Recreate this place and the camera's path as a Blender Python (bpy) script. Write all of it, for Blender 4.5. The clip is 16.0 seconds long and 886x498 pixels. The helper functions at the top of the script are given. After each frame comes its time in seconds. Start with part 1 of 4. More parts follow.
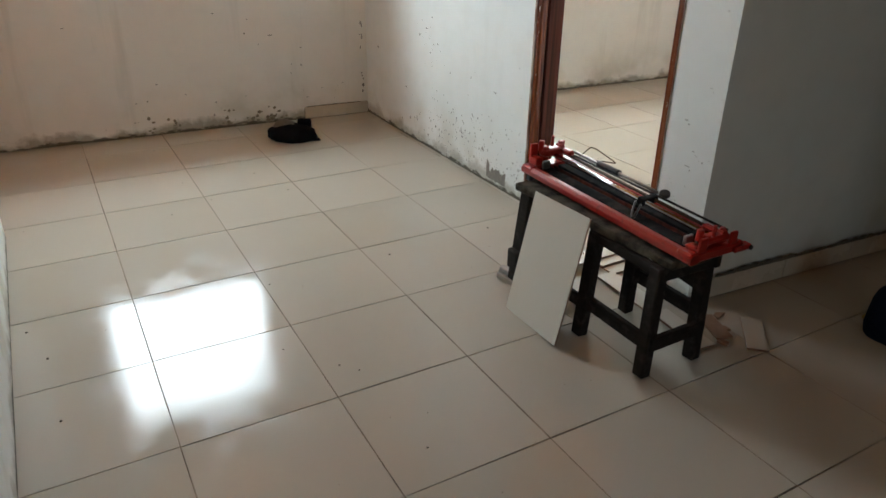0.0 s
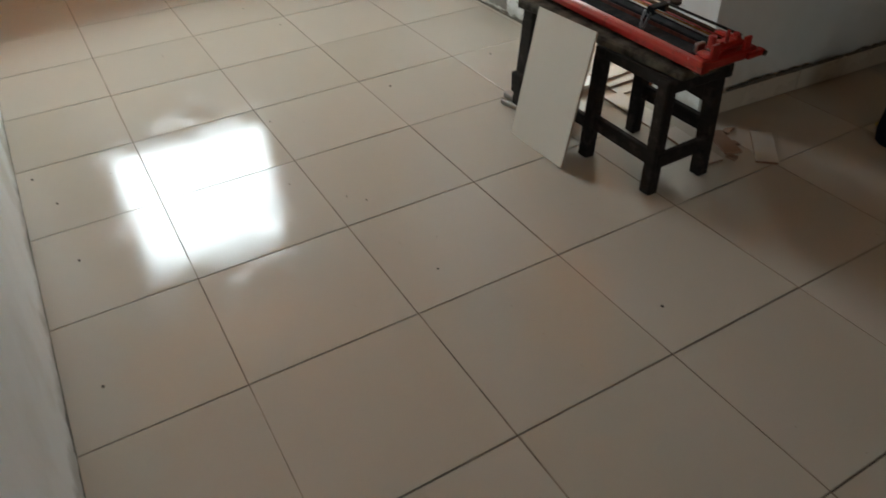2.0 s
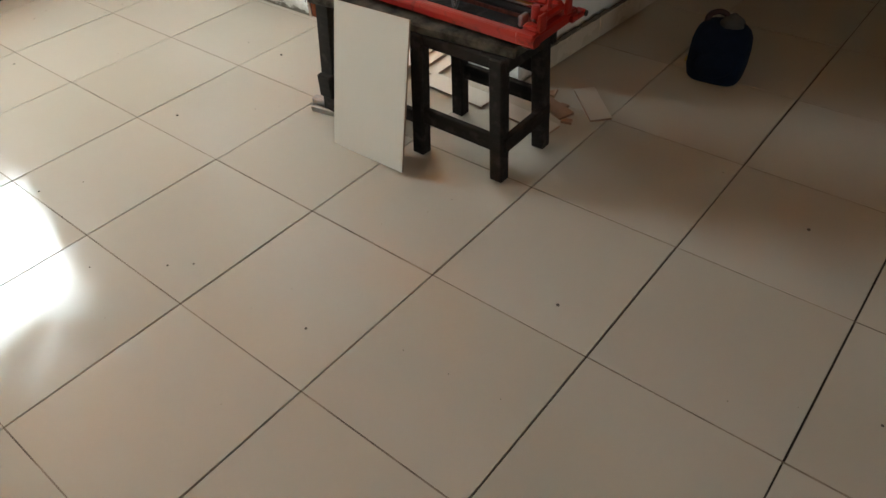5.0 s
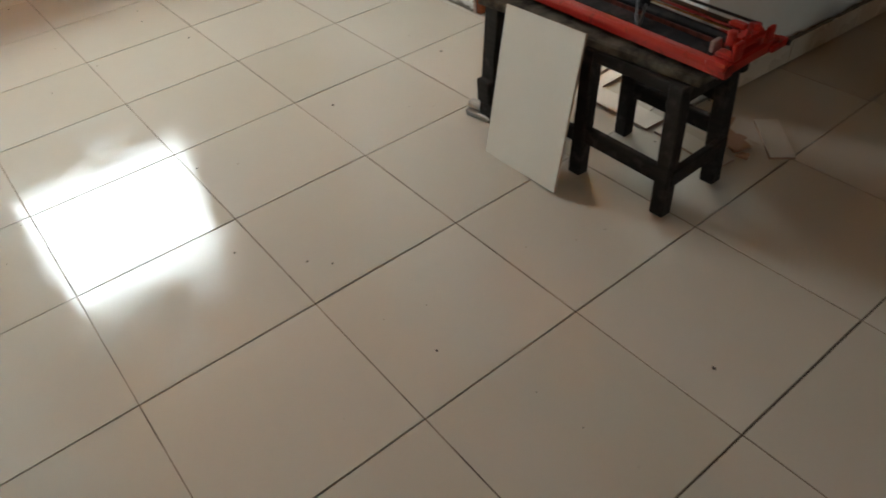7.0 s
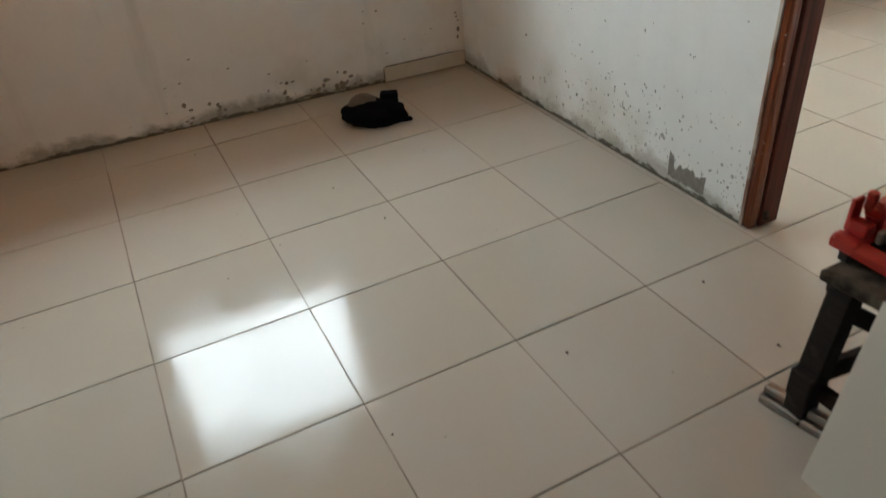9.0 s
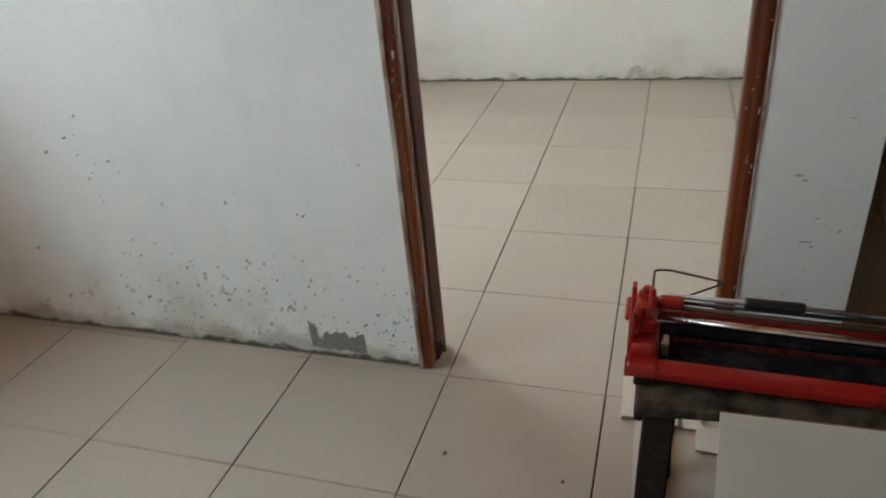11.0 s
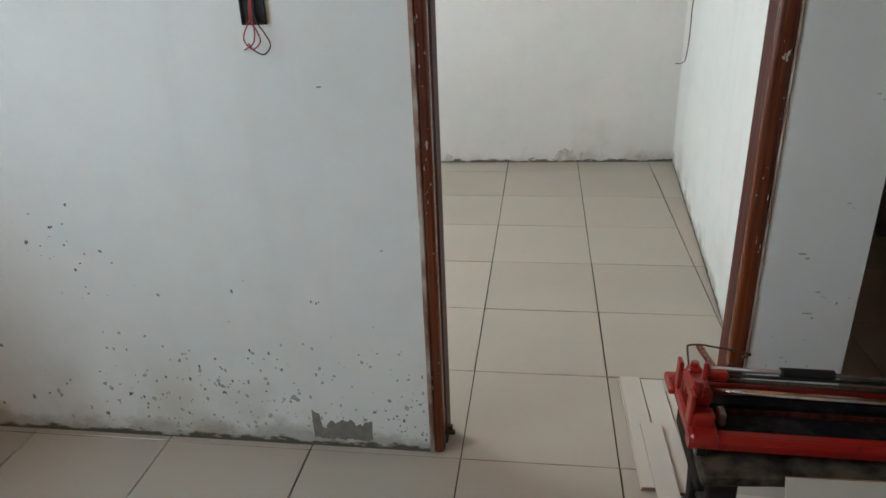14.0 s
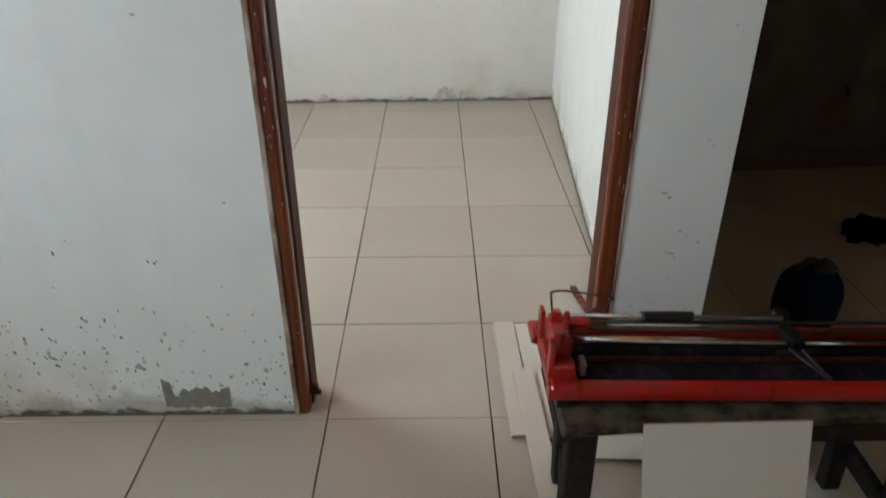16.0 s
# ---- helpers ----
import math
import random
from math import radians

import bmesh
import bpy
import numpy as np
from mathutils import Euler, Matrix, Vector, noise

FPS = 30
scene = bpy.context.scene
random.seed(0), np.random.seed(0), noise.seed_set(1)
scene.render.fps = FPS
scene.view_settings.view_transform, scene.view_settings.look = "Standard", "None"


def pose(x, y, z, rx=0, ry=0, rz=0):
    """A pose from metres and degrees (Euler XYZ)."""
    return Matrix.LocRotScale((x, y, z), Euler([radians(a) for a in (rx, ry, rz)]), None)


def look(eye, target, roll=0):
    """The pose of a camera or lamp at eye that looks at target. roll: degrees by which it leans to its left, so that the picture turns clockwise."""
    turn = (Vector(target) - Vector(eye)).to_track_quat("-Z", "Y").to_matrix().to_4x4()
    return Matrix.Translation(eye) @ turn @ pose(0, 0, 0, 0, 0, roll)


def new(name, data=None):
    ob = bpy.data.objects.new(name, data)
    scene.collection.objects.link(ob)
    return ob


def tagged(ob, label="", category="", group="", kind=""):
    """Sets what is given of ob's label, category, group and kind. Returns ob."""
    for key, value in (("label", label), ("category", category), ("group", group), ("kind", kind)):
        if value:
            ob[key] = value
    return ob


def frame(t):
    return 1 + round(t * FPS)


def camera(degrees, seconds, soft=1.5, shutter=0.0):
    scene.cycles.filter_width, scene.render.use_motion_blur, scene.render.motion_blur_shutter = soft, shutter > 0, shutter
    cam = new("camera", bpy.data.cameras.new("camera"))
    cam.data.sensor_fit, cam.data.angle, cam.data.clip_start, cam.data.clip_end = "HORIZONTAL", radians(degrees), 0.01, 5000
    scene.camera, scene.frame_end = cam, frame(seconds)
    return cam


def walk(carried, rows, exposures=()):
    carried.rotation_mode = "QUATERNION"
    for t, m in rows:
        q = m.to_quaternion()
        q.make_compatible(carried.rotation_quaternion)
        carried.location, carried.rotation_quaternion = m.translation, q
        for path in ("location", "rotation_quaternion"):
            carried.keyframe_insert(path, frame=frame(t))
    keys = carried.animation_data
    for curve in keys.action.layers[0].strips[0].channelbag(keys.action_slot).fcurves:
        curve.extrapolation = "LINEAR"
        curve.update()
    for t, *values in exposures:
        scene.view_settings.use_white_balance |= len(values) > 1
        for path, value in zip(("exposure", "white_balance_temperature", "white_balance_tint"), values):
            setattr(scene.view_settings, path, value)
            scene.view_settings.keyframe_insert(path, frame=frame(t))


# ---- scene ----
cam = camera(64.1, 16.0, shutter=0.35)
PATH = [
    (0, (2.538, -1.929, 1.346), (0.979, -1.042, 0.46), 0.9),
    (0.5, (2.513, -1.957, 1.358), (0.986, -1.07, 0.418), -0.2),
    (1, (2.518, -1.947, 1.35), (0.969, -1.093, 0.416), -1.1),
    (1.5, (2.553, -1.98, 1.319), (1.01, -1.216, 0.301), -2.2),
    (2, (2.557, -1.936, 1.282), (1.188, -1.182, 0.033), -2.2),
    (2.5, (2.553, -1.912, 1.286), (1.239, -1.085, 0.025), -2.3),
    (3, (2.537, -1.928, 1.282), (1.184, -1.191, 0.008), -2.9),
    (3.5, (2.437, -1.876, 1.305), (1.134, -0.991, 0.072), -0.8),
    (4, (2.326, -1.878, 1.253), (1.228, -0.793, -0.019), -6.7),
    (4.2, (2.282, -1.837, 1.263), (1.277, -0.727, -0.062), -4.7),
    (6.3, (2.208, -1.871, 1.249), (1.178, -0.806, -0.094), -1.7),
    (6.5, (2.184, -1.86, 1.265), (1.092, -0.84, -0.064), -2.1),
    (7, (2.102, -1.792, 1.263), (0.888, -0.941, -0.08), -5.4),
    (7.5, (1.988, -1.739, 1.258), (0.723, -1.049, -0.129), -6.1),
    (8, (1.762, -1.744, 1.258), (0.49, -1.028, -0.11), -1.0),
    (8.5, (1.517, -1.727, 1.289), (0.214, -0.986, -0.035), -2.0),
    (9, (1.259, -1.652, 1.33), (-0.246, -0.982, 0.196), -5.3),
    (9.5, (1.04, -1.6, 1.311), (-0.376, -0.695, 0.227), -2.9),
    (10, (0.812, -1.596, 1.329), (-0.282, -0.304, 0.264), -5.6),
    (10.2, (0.749, -1.56, 1.301), (-0.247, -0.195, 0.232), -6.4),
    (12.3, (0.37, -1.505, 1.382), (0.295, 0.32, 0.566), -3.0),
    (12.5, (0.356, -1.53, 1.374), (0.249, 0.285, 0.539), -2.4),
    (13, (0.283, -1.575, 1.383), (0.11, 0.248, 0.578), -4.3),
    (13.5, (0.222, -1.604, 1.396), (0.013, 0.218, 0.598), -2.5),
    (14, (0.211, -1.611, 1.384), (-0.057, 0.198, 0.574), -2.2),
    (14.5, (0.212, -1.605, 1.388), (-0.088, 0.19, 0.559), -1.3),
    (15, (0.237, -1.59, 1.396), (-0.035, 0.216, 0.58), -2.4),
    (15.5, (0.277, -1.548, 1.381), (0.177, 0.277, 0.569), -0.9),
    (16, (0.299, -1.478, 1.34), (0.321, 0.275, 0.377), -0.1),
]
walk(cam, [(t, look(eye, target, roll)) for t, eye, target, roll in PATH],
     [(0, 0.26, 5900, 2), (1.5, 0.16, 5930, 2), (2.5, 0.5, 6230, 2), (4.2, 0.82, 6260, 2), (6.3, 0.88, 6260, 2), (6.5, 0.85, 6270, 2), (7, 0.51, 6230, 2), (7.5, 0.29, 6200, 2), (8, 0.25, 6130, 2), (8.7, 0, 6080, 2), (9.5, -0.2, 5930, 2), (10.2, -0.18, 5900, 2), (12.3, -0.32, 5720, 2), (14, -0.42, 5700, 2), (15.5, -0.46, 5700, 2), (16, -0.24, 5720, 2)])

# ---- light ----
world = bpy.data.worlds.new("sky")
scene.world = world
world.use_nodes = True
wn = world.node_tree.nodes
sky = wn.new("ShaderNodeTexSky")
sky.sky_type, sky.sun_disc = "NISHITA", False
sky.sun_elevation, sky.sun_rotation = radians(50), radians(200)
wn["Background"].inputs["Strength"].default_value = 0.1
world.node_tree.links.new(sky.outputs["Color"], wn["Background"].inputs["Color"])


def window_light(name, x, y, z, wide, high, watts, colour):
    """A daylight lamp panel facing in, outside a window of the west wall."""
    lamp = bpy.data.lights.new(name, "AREA")
    lamp.shape, lamp.size, lamp.size_y, lamp.energy, lamp.color = "RECTANGLE", wide, high, watts, colour
    ob = new(name, lamp)
    ob.matrix_world = look((x, y, z), (x + 1, y, z))
    return ob


DAY = (0.95, 0.985, 1.0)
# bright sky over the yard; the dimmer panel below it is added fill
window_light("window_daylight", -4.20, -2.6, 4.1, 5.2, 3.2, 960, DAY)
window_light("lower_fill", -4.20, -2.6, 1.1, 5.2, 2.8, 770, DAY)
window_light("bedroom_daylight", -4.20, 2.2, 2.6, 4.4, 5.6, 1750, (1.0, 0.97, 0.925))

# unseen fill lamp added behind the walker to brighten the hall's side wall
lamp = window_light("east_fill", 5.85, -1.55, 1.05, 0.9, 2.0, 9, (1.0, 0.99, 0.93))
lamp.matrix_world = look((5.85, -1.55, 1.05), (4.85, -1.55, 1.05))

# ---- materials ----
class Mat:
    """A node material with short ways to add nodes."""
    def __init__(self, name, rough=0.5, metal=0.0, spec=0.5):
        self.m = bpy.data.materials.new(name)
        self.m.use_nodes = True
        self.t = self.m.node_tree
        self.b = self.t.nodes["Principled BSDF"]
        self.b.inputs["Roughness"].default_value = rough
        self.b.inputs["Metallic"].default_value = metal
        self.b.inputs["Specular IOR Level"].default_value = spec
        self.co = self.t.nodes.new("ShaderNodeTexCoord").outputs["Object"]

    def link(self, a, b):
        self.t.links.new(a, b)

    def noise(self, scale, detail=4.0, rough=0.55, squash=None):
        n = self.t.nodes.new("ShaderNodeTexNoise")
        n.inputs["Scale"].default_value = scale
        n.inputs["Detail"].default_value = detail
        n.inputs["Roughness"].default_value = rough
        if squash:
            mp = self.t.nodes.new("ShaderNodeMapping")
            mp.inputs["Scale"].default_value = squash
            self.link(self.co, mp.inputs["Vector"])
            self.link(mp.outputs["Vector"], n.inputs["Vector"])
        else:
            self.link(self.co, n.inputs["Vector"])
        return n.outputs["Fac"]

    def ramp(self, fac, lo, hi, a=0.0, b=1.0):
        r = self.t.nodes.new("ShaderNodeMapRange")
        r.inputs["From Min"].default_value, r.inputs["From Max"].default_value = lo, hi
        r.inputs["To Min"].default_value, r.inputs["To Max"].default_value = a, b
        self.link(fac, r.inputs["Value"])
        return r.outputs["Result"]

    def calc(self, op, a, b):
        n = self.t.nodes.new("ShaderNodeMath")
        n.operation = op
        for k, v in enumerate((a, b)):
            if isinstance(v, (int, float)):
                n.inputs[k].default_value = v
            else:
                self.link(v, n.inputs[k])
        return n.outputs[0]

    def mix(self, fac, a, b):
        n = self.t.nodes.new("ShaderNodeMix")
        n.data_type = "RGBA"
        for k, v in ((0, fac), (6, a), (7, b)):
            if isinstance(v, (int, float)):
                n.inputs[k].default_value = v
            elif isinstance(v, tuple):
                n.inputs[k].default_value = (*v, 1)
            else:
                self.link(v, n.inputs[k])
        return n.outputs[2]

    def height(self):
        n = self.t.nodes.new("ShaderNodeSeparateXYZ")
        self.link(self.co, n.inputs[0])
        return n.outputs["Z"]

    def rand(self):
        return self.t.nodes.new("ShaderNodeObjectInfo").outputs["Random"]

    def colour(self, c):
        if isinstance(c, tuple):
            self.b.inputs["Base Color"].default_value = (*c, 1)
        else:
            self.link(c, self.b.inputs["Base Color"])
        return self

    def rough(self, r):
        self.link(r, self.b.inputs["Roughness"])
        return self

    def bump(self, fac, strength=0.2, dist=0.002):
        n = self.t.nodes.new("ShaderNodeBump")
        n.inputs["Strength"].default_value, n.inputs["Distance"].default_value = strength, dist
        self.link(fac, n.inputs["Height"])
        self.link(n.outputs["Normal"], self.b.inputs["Normal"])
        return self


def paint_wall(name, a, b, mould, spots, streak=0.08, rot=0.35):
    """Old distemper with mould blooms low down, splashes and a dirty joint to the floor."""
    m = Mat(name, 0.75, 0, 0.25)
    z = m.height()
    c = m.mix(m.ramp(m.noise(1.3, 3), 0.35, 0.65), a, b)
    c = m.mix(m.ramp(m.noise(9, 5), 0.45, 0.8, 0, 0.10), c, (0.45, 0.43, 0.37))
    # run-down streaks
    c = m.mix(m.ramp(m.noise(5.5, 4, 0.6, (1, 1, 0.10)), 0.55, 0.75, 0, streak), c, (0.40, 0.38, 0.32))
    # yellowish damp blooms
    damp = m.calc("MULTIPLY", m.ramp(m.noise(3.1, 4), 0.5, 0.66), m.ramp(z, 0.04, 0.36, 1, 0))
    c = m.mix(m.calc("MULTIPLY", damp, 0.5), c, (0.42, 0.38, 0.27))
    # mould flecks with edges of their own
    fleck = m.calc("ADD", m.noise(26, 6, 0.68), m.ramp(z, 0.0, 0.32, mould, -0.2))
    c = m.mix(m.ramp(fleck, 0.64, 0.70, 0, 0.8), c, (0.13, 0.125, 0.10))
    # splashes
    v = m.t.nodes.new("ShaderNodeTexVoronoi")
    v.inputs["Scale"].default_value = 24
    m.link(m.co, v.inputs["Vector"])
    dots = m.calc("MULTIPLY", m.ramp(v.outputs["Distance"], 0.10, 0.16, 1, 0),
                  m.ramp(m.calc("ADD", m.noise(4.2, 2), m.ramp(z, 0.1, 0.8, spots, -0.16)), 0.60, 0.66))
    sepc = m.t.nodes.new("ShaderNodeSeparateColor")
    m.link(v.outputs["Color"], sepc.inputs[0])
    dots = m.calc("MULTIPLY", dots, m.ramp(sepc.outputs[0], 0.45, 0.75))
    c = m.mix(m.calc("MULTIPLY", dots, 0.75), c, (0.16, 0.17, 0.15))
    # brown-green rot rising in tongues
    rot_ = m.calc("ADD", z, m.ramp(m.noise(5, 6, 0.65), 0.3, 0.7, 0.02, -0.075))
    c = m.mix(m.ramp(rot_, -0.005, 0.040, rot * 1.4, 0), c, (0.20, 0.175, 0.115))
    # mortar smear along the foot
    foot = m.calc("ADD", z, m.ramp(m.noise(14, 5, 0.65, (1, 1, 2.5)), 0.3, 0.7, 0.010, -0.022))
    c = m.mix(m.ramp(foot, 0.003, 0.014, 0.90, 0), c, (0.070, 0.060, 0.040))
    m.colour(c)
    m.bump(m.calc("ADD", m.noise(7, 3), m.calc("MULTIPLY", m.noise(90, 4), 0.3)), 0.35, 0.006)
    return m.m


WALL_DOOR = paint_wall("cool_white_distemper", (0.745, 0.775, 0.755), (0.80, 0.82, 0.80), 0.01, -0.09)
WALL_BACK = paint_wall("stained_white_distemper", (0.73, 0.71, 0.66), (0.77, 0.75, 0.70), 0.045, -0.10, 0.42, 0.5)
WALL_PLAIN = paint_wall("white_distemper", (0.74, 0.73, 0.70), (0.79, 0.78, 0.75), 0.0, -0.1, 0.08, 0.12)


def tile_material(name, a, b, rough=0.10):
    m = Mat(name, rough, 0, 0.36)
    c = m.mix(m.rand(), a, b)
    c = m.mix(m.ramp(m.noise(2.6, 5), 0.42, 0.75, 0, 0.30), c, (0.40, 0.345, 0.275))
    c = m.mix(m.ramp(m.noise(160, 2), 0.62, 0.8, 0, 0.2), c, (0.50, 0.42, 0.33))
    c = m.mix(m.ramp(m.noise(1.6, 3), 0.42, 0.64, 0, 0.45), c, (0.44, 0.435, 0.385))
    c = m.mix(m.ramp(m.noise(0.9, 2), 0.5, 0.7, 0, 0.35), c, (0.50, 0.435, 0.365))
    m.colour(c)
    m.rough(m.ramp(m.noise(6.5, 6, 0.65), 0.42, 0.70, rough * 0.75, rough * 2.6))
    m.bump(m.noise(3.5, 2), 0.035, 0.004)
    return m.m


TILE = tile_material("glazed_cream_tile", (0.425, 0.392, 0.326), (0.465, 0.428, 0.360))
SKIRT = tile_material("skirting_tile", (0.54, 0.48, 0.38), (0.60, 0.53, 0.43), 0.18)
m = Mat("new_pale_tile", 0.25)
WHITE_TILE = m.colour(m.mix(m.noise(3, 3), (0.53, 0.505, 0.44), (0.57, 0.54, 0.475))).m

# cream glaze toned down to carry the shade beside the bench
m = Mat("shaded_offcut_glaze", 0.3)
OFFCUT = m.colour(m.mix(m.noise(4, 3), (0.42, 0.385, 0.325), (0.50, 0.46, 0.39))).m
m = Mat("clay_body", 0.85)
BISCUIT = m.colour(m.mix(m.noise(60), (0.24, 0.15, 0.10), (0.33, 0.22, 0.15))).m
m = Mat("dark_screed", 0.9)
SCREED = m.colour(m.mix(m.noise(20), (0.012, 0.010, 0.009), (0.030, 0.026, 0.022))).m
m = Mat("brown_grout", 0.9)
GROUT = m.colour(m.mix(m.ramp(m.noise(9, 5), 0.35, 0.65), (0.10, 0.08, 0.06), (0.30, 0.25, 0.19))).m
m = Mat("mortar", 0.95)
MORTAR = m.colour(m.mix(m.noise(45), (0.06, 0.055, 0.045), (0.17, 0.15, 0.12))).bump(m.noise(70), 0.6, 0.004).m
m = Mat("bare_plaster", 0.95)
PLASTER = m.colour(m.mix(m.noise(40), (0.13, 0.125, 0.11), (0.30, 0.29, 0.25))).bump(m.noise(80), 0.6, 0.003).m
m = Mat("mould", 0.95)
MOULD = m.colour(m.mix(m.ramp(m.noise(14, 3), 0.3, 0.7), (0.08, 0.08, 0.07), (0.42, 0.42, 0.39))).m
m = Mat("olive_mould", 0.95, 0, 0.2)
OLIVE = m.colour(m.mix(m.noise(60), (0.12, 0.11, 0.075), (0.34, 0.31, 0.24))).m
m = Mat("pale_mould", 0.95)
PALE = m.colour(m.mix(m.noise(70), (0.34, 0.345, 0.32), (0.52, 0.53, 0.50))).m
m = Mat("damp_paint", 0.9)
DAMP = m.colour(m.mix(m.ramp(m.noise(25, 5), 0.4, 0.6), (0.46, 0.44, 0.40), (0.62, 0.60, 0.56))).m
# unseen ceiling, saturated orange so that it bounces warm light down
m = Mat("warm_bounce_ceiling", 0.9)
CEIL = m.colour(m.mix(m.noise(4), (0.50, 0.185, 0.032), (0.55, 0.215, 0.045))).m
# dark brown for unseen walls, chosen to cut bounce light
m = Mat("low_bounce_wall", 0.95)
DARK_WALL = m.colour(m.mix(m.noise(6), (0.13, 0.085, 0.045), (0.17, 0.115, 0.065))).bump(m.noise(40), 0.4, 0.004).m
# ochre for the unseen alcove, added to throw warm light on the floor
m = Mat("warm_bounce_wall", 0.95)
OCHRE = m.colour(m.mix(m.noise(5), (0.50, 0.235, 0.075), (0.56, 0.28, 0.10))).bump(m.noise(40), 0.3, 0.003).m
# dark brown puts the hall's shade into the far wall's colour
m = Mat("shaded_hall_wall", 0.95)
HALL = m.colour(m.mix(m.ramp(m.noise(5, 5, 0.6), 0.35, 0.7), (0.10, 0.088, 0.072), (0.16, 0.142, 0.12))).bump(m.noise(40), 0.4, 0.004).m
m = Mat("red_brown_varnish", 0.26, 0, 0.4)
g = m.noise(6, 4, 0.5, (11, 11, 0.22))
# lighter upright streaks paint the varnish's gloss highlights into its colour
c = m.mix(m.ramp(g, 0.34, 0.68), (0.060, 0.011, 0.006), (0.215, 0.058, 0.020))
c = m.mix(m.ramp(m.noise(9, 5, 0.6, (6, 6, 0.5)), 0.60, 0.72, 0, 0.3), c, (0.30, 0.11, 0.05))
chip = m.ramp(m.noise(60, 3, 0.5, (1, 1, 0.35)), 0.725, 0.74)
c = m.mix(chip, c, (0.50, 0.40, 0.31))
FRAME = m.colour(c).bump(g, 0.08, 0.001).m
# darker, duller copy of the frame's red for the shaded reveal
m = Mat("shaded_red_varnish", 0.55, 0, 0.2)
SHADED_RED = m.colour(m.mix(m.ramp(m.noise(7, 4, 0.5, (9, 9, 0.25)), 0.35, 0.65), (0.040, 0.009, 0.005), (0.105, 0.024, 0.014))).m
m = Mat("bare_chips", 0.8)
CHIPS = m.colour(m.mix(m.noise(90), (0.40, 0.30, 0.22), (0.66, 0.58, 0.48))).m
m = Mat("paint_edge", 0.8)
EDGE = m.colour(m.mix(m.ramp(m.noise(16, 5, 0.6, (1, 1, 0.4)), 0.42, 0.62), (0.22, 0.11, 0.07), (0.50, 0.44, 0.37))).m
m = Mat("dark_old_wood", 0.9, 0, 0.2)
g = m.noise(5, 6, 0.6, (2, 14, 14))
WOOD = m.colour(m.mix(m.ramp(m.noise(24, 5), 0.55, 0.75, 0, 0.5), m.mix(g, (0.010, 0.008, 0.007), (0.030, 0.023, 0.019)), (0.075, 0.06, 0.05))).bump(g, 0.5, 0.003).m
m = Mat("mortar_caked_board", 0.95, 0, 0.2)
BOARD = m.colour(m.mix(m.ramp(m.noise(16, 5), 0.4, 0.65), (0.020, 0.016, 0.012), (0.105, 0.088, 0.064))).bump(m.noise(30), 0.5, 0.004).m
m = Mat("red_enamel", 0.28)
RED = m.colour(m.mix(m.ramp(m.noise(35, 5), 0.58, 0.72), (0.31, 0.014, 0.010), (0.12, 0.010, 0.008))).bump(m.noise(60), 0.08, 0.002).m
m = Mat("black_rubber", 0.9, 0, 0.15)
RUBBER = m.colour(m.mix(m.ramp(m.noise(22, 4), 0.5, 0.75), (0.006, 0.006, 0.008), (0.035, 0.030, 0.030))).m
m = Mat("black_plastic", 0.35)
BLACK = m.colour(m.mix(m.noise(20), (0.008, 0.008, 0.008), (0.02, 0.02, 0.02))).m
m = Mat("chromed_steel", 0.18, 1.0)
CHROME = m.colour(m.mix(m.ramp(m.noise(30), 0.5, 0.7), (0.42, 0.42, 0.42), (0.20, 0.195, 0.19))).m
m = Mat("dull_steel", 0.38, 0.9)
STEEL = m.colour(m.mix(m.noise(40), (0.20, 0.19, 0.18), (0.42, 0.40, 0.38))).m
m = Mat("rusty_wire", 0.6, 0.5)
WIRE = m.colour(m.mix(m.noise(60), (0.03, 0.02, 0.015), (0.12, 0.08, 0.05))).m
m = Mat("navy_cloth", 1.0, 0, 0.15)
NAVY = m.colour(m.mix(m.noise(40), (0.003, 0.006, 0.014), (0.008, 0.014, 0.032))).bump(m.noise(120), 0.5, 0.003).m
m = Mat("black_cloth", 1.0, 0, 0.12)
CLOTH = m.colour(m.mix(m.noise(30), (0.002, 0.002, 0.003), (0.006, 0.006, 0.008))).bump(m.noise(90), 0.5, 0.004).m
m = Mat("grey_cloth", 1.0, 0, 0.12)
GREYCLOTH = m.colour(m.mix(m.noise(40), (0.035, 0.036, 0.036), (0.075, 0.077, 0.075))).bump(m.noise(110), 0.5, 0.003).m
m = Mat("brown_leather", 0.65)
LEATHER = m.colour(m.mix(m.noise(30), (0.065, 0.048, 0.034), (0.13, 0.10, 0.072))).m
m = Mat("dark_red_strap", 0.8)
STRAP = m.colour(m.mix(m.noise(40), (0.016, 0.006, 0.006), (0.035, 0.010, 0.010))).m
m = Mat("yellow_tag", 0.5)
YELLOW = m.colour(m.mix(m.noise(30), (0.45, 0.36, 0.06), (0.55, 0.46, 0.12))).m
m = Mat("red_insulation", 0.4)
REDWIRE = m.colour(m.mix(m.noise(50), (0.34, 0.014, 0.018), (0.46, 0.03, 0.03))).m
m = Mat("dark_insulation", 0.4)
DARKWIRE = m.colour(m.mix(m.noise(50), (0.03, 0.006, 0.010), (0.07, 0.012, 0.016))).m
m = Mat("milky_plastic", 0.3)
MILKY = m.colour(m.mix(m.noise(20), (0.62, 0.68, 0.64), (0.70, 0.74, 0.70))).m
m = Mat("grit", 0.95)
GRIT = m.colour(m.mix(m.noise(50), (0.05, 0.045, 0.04), (0.16, 0.14, 0.12))).m


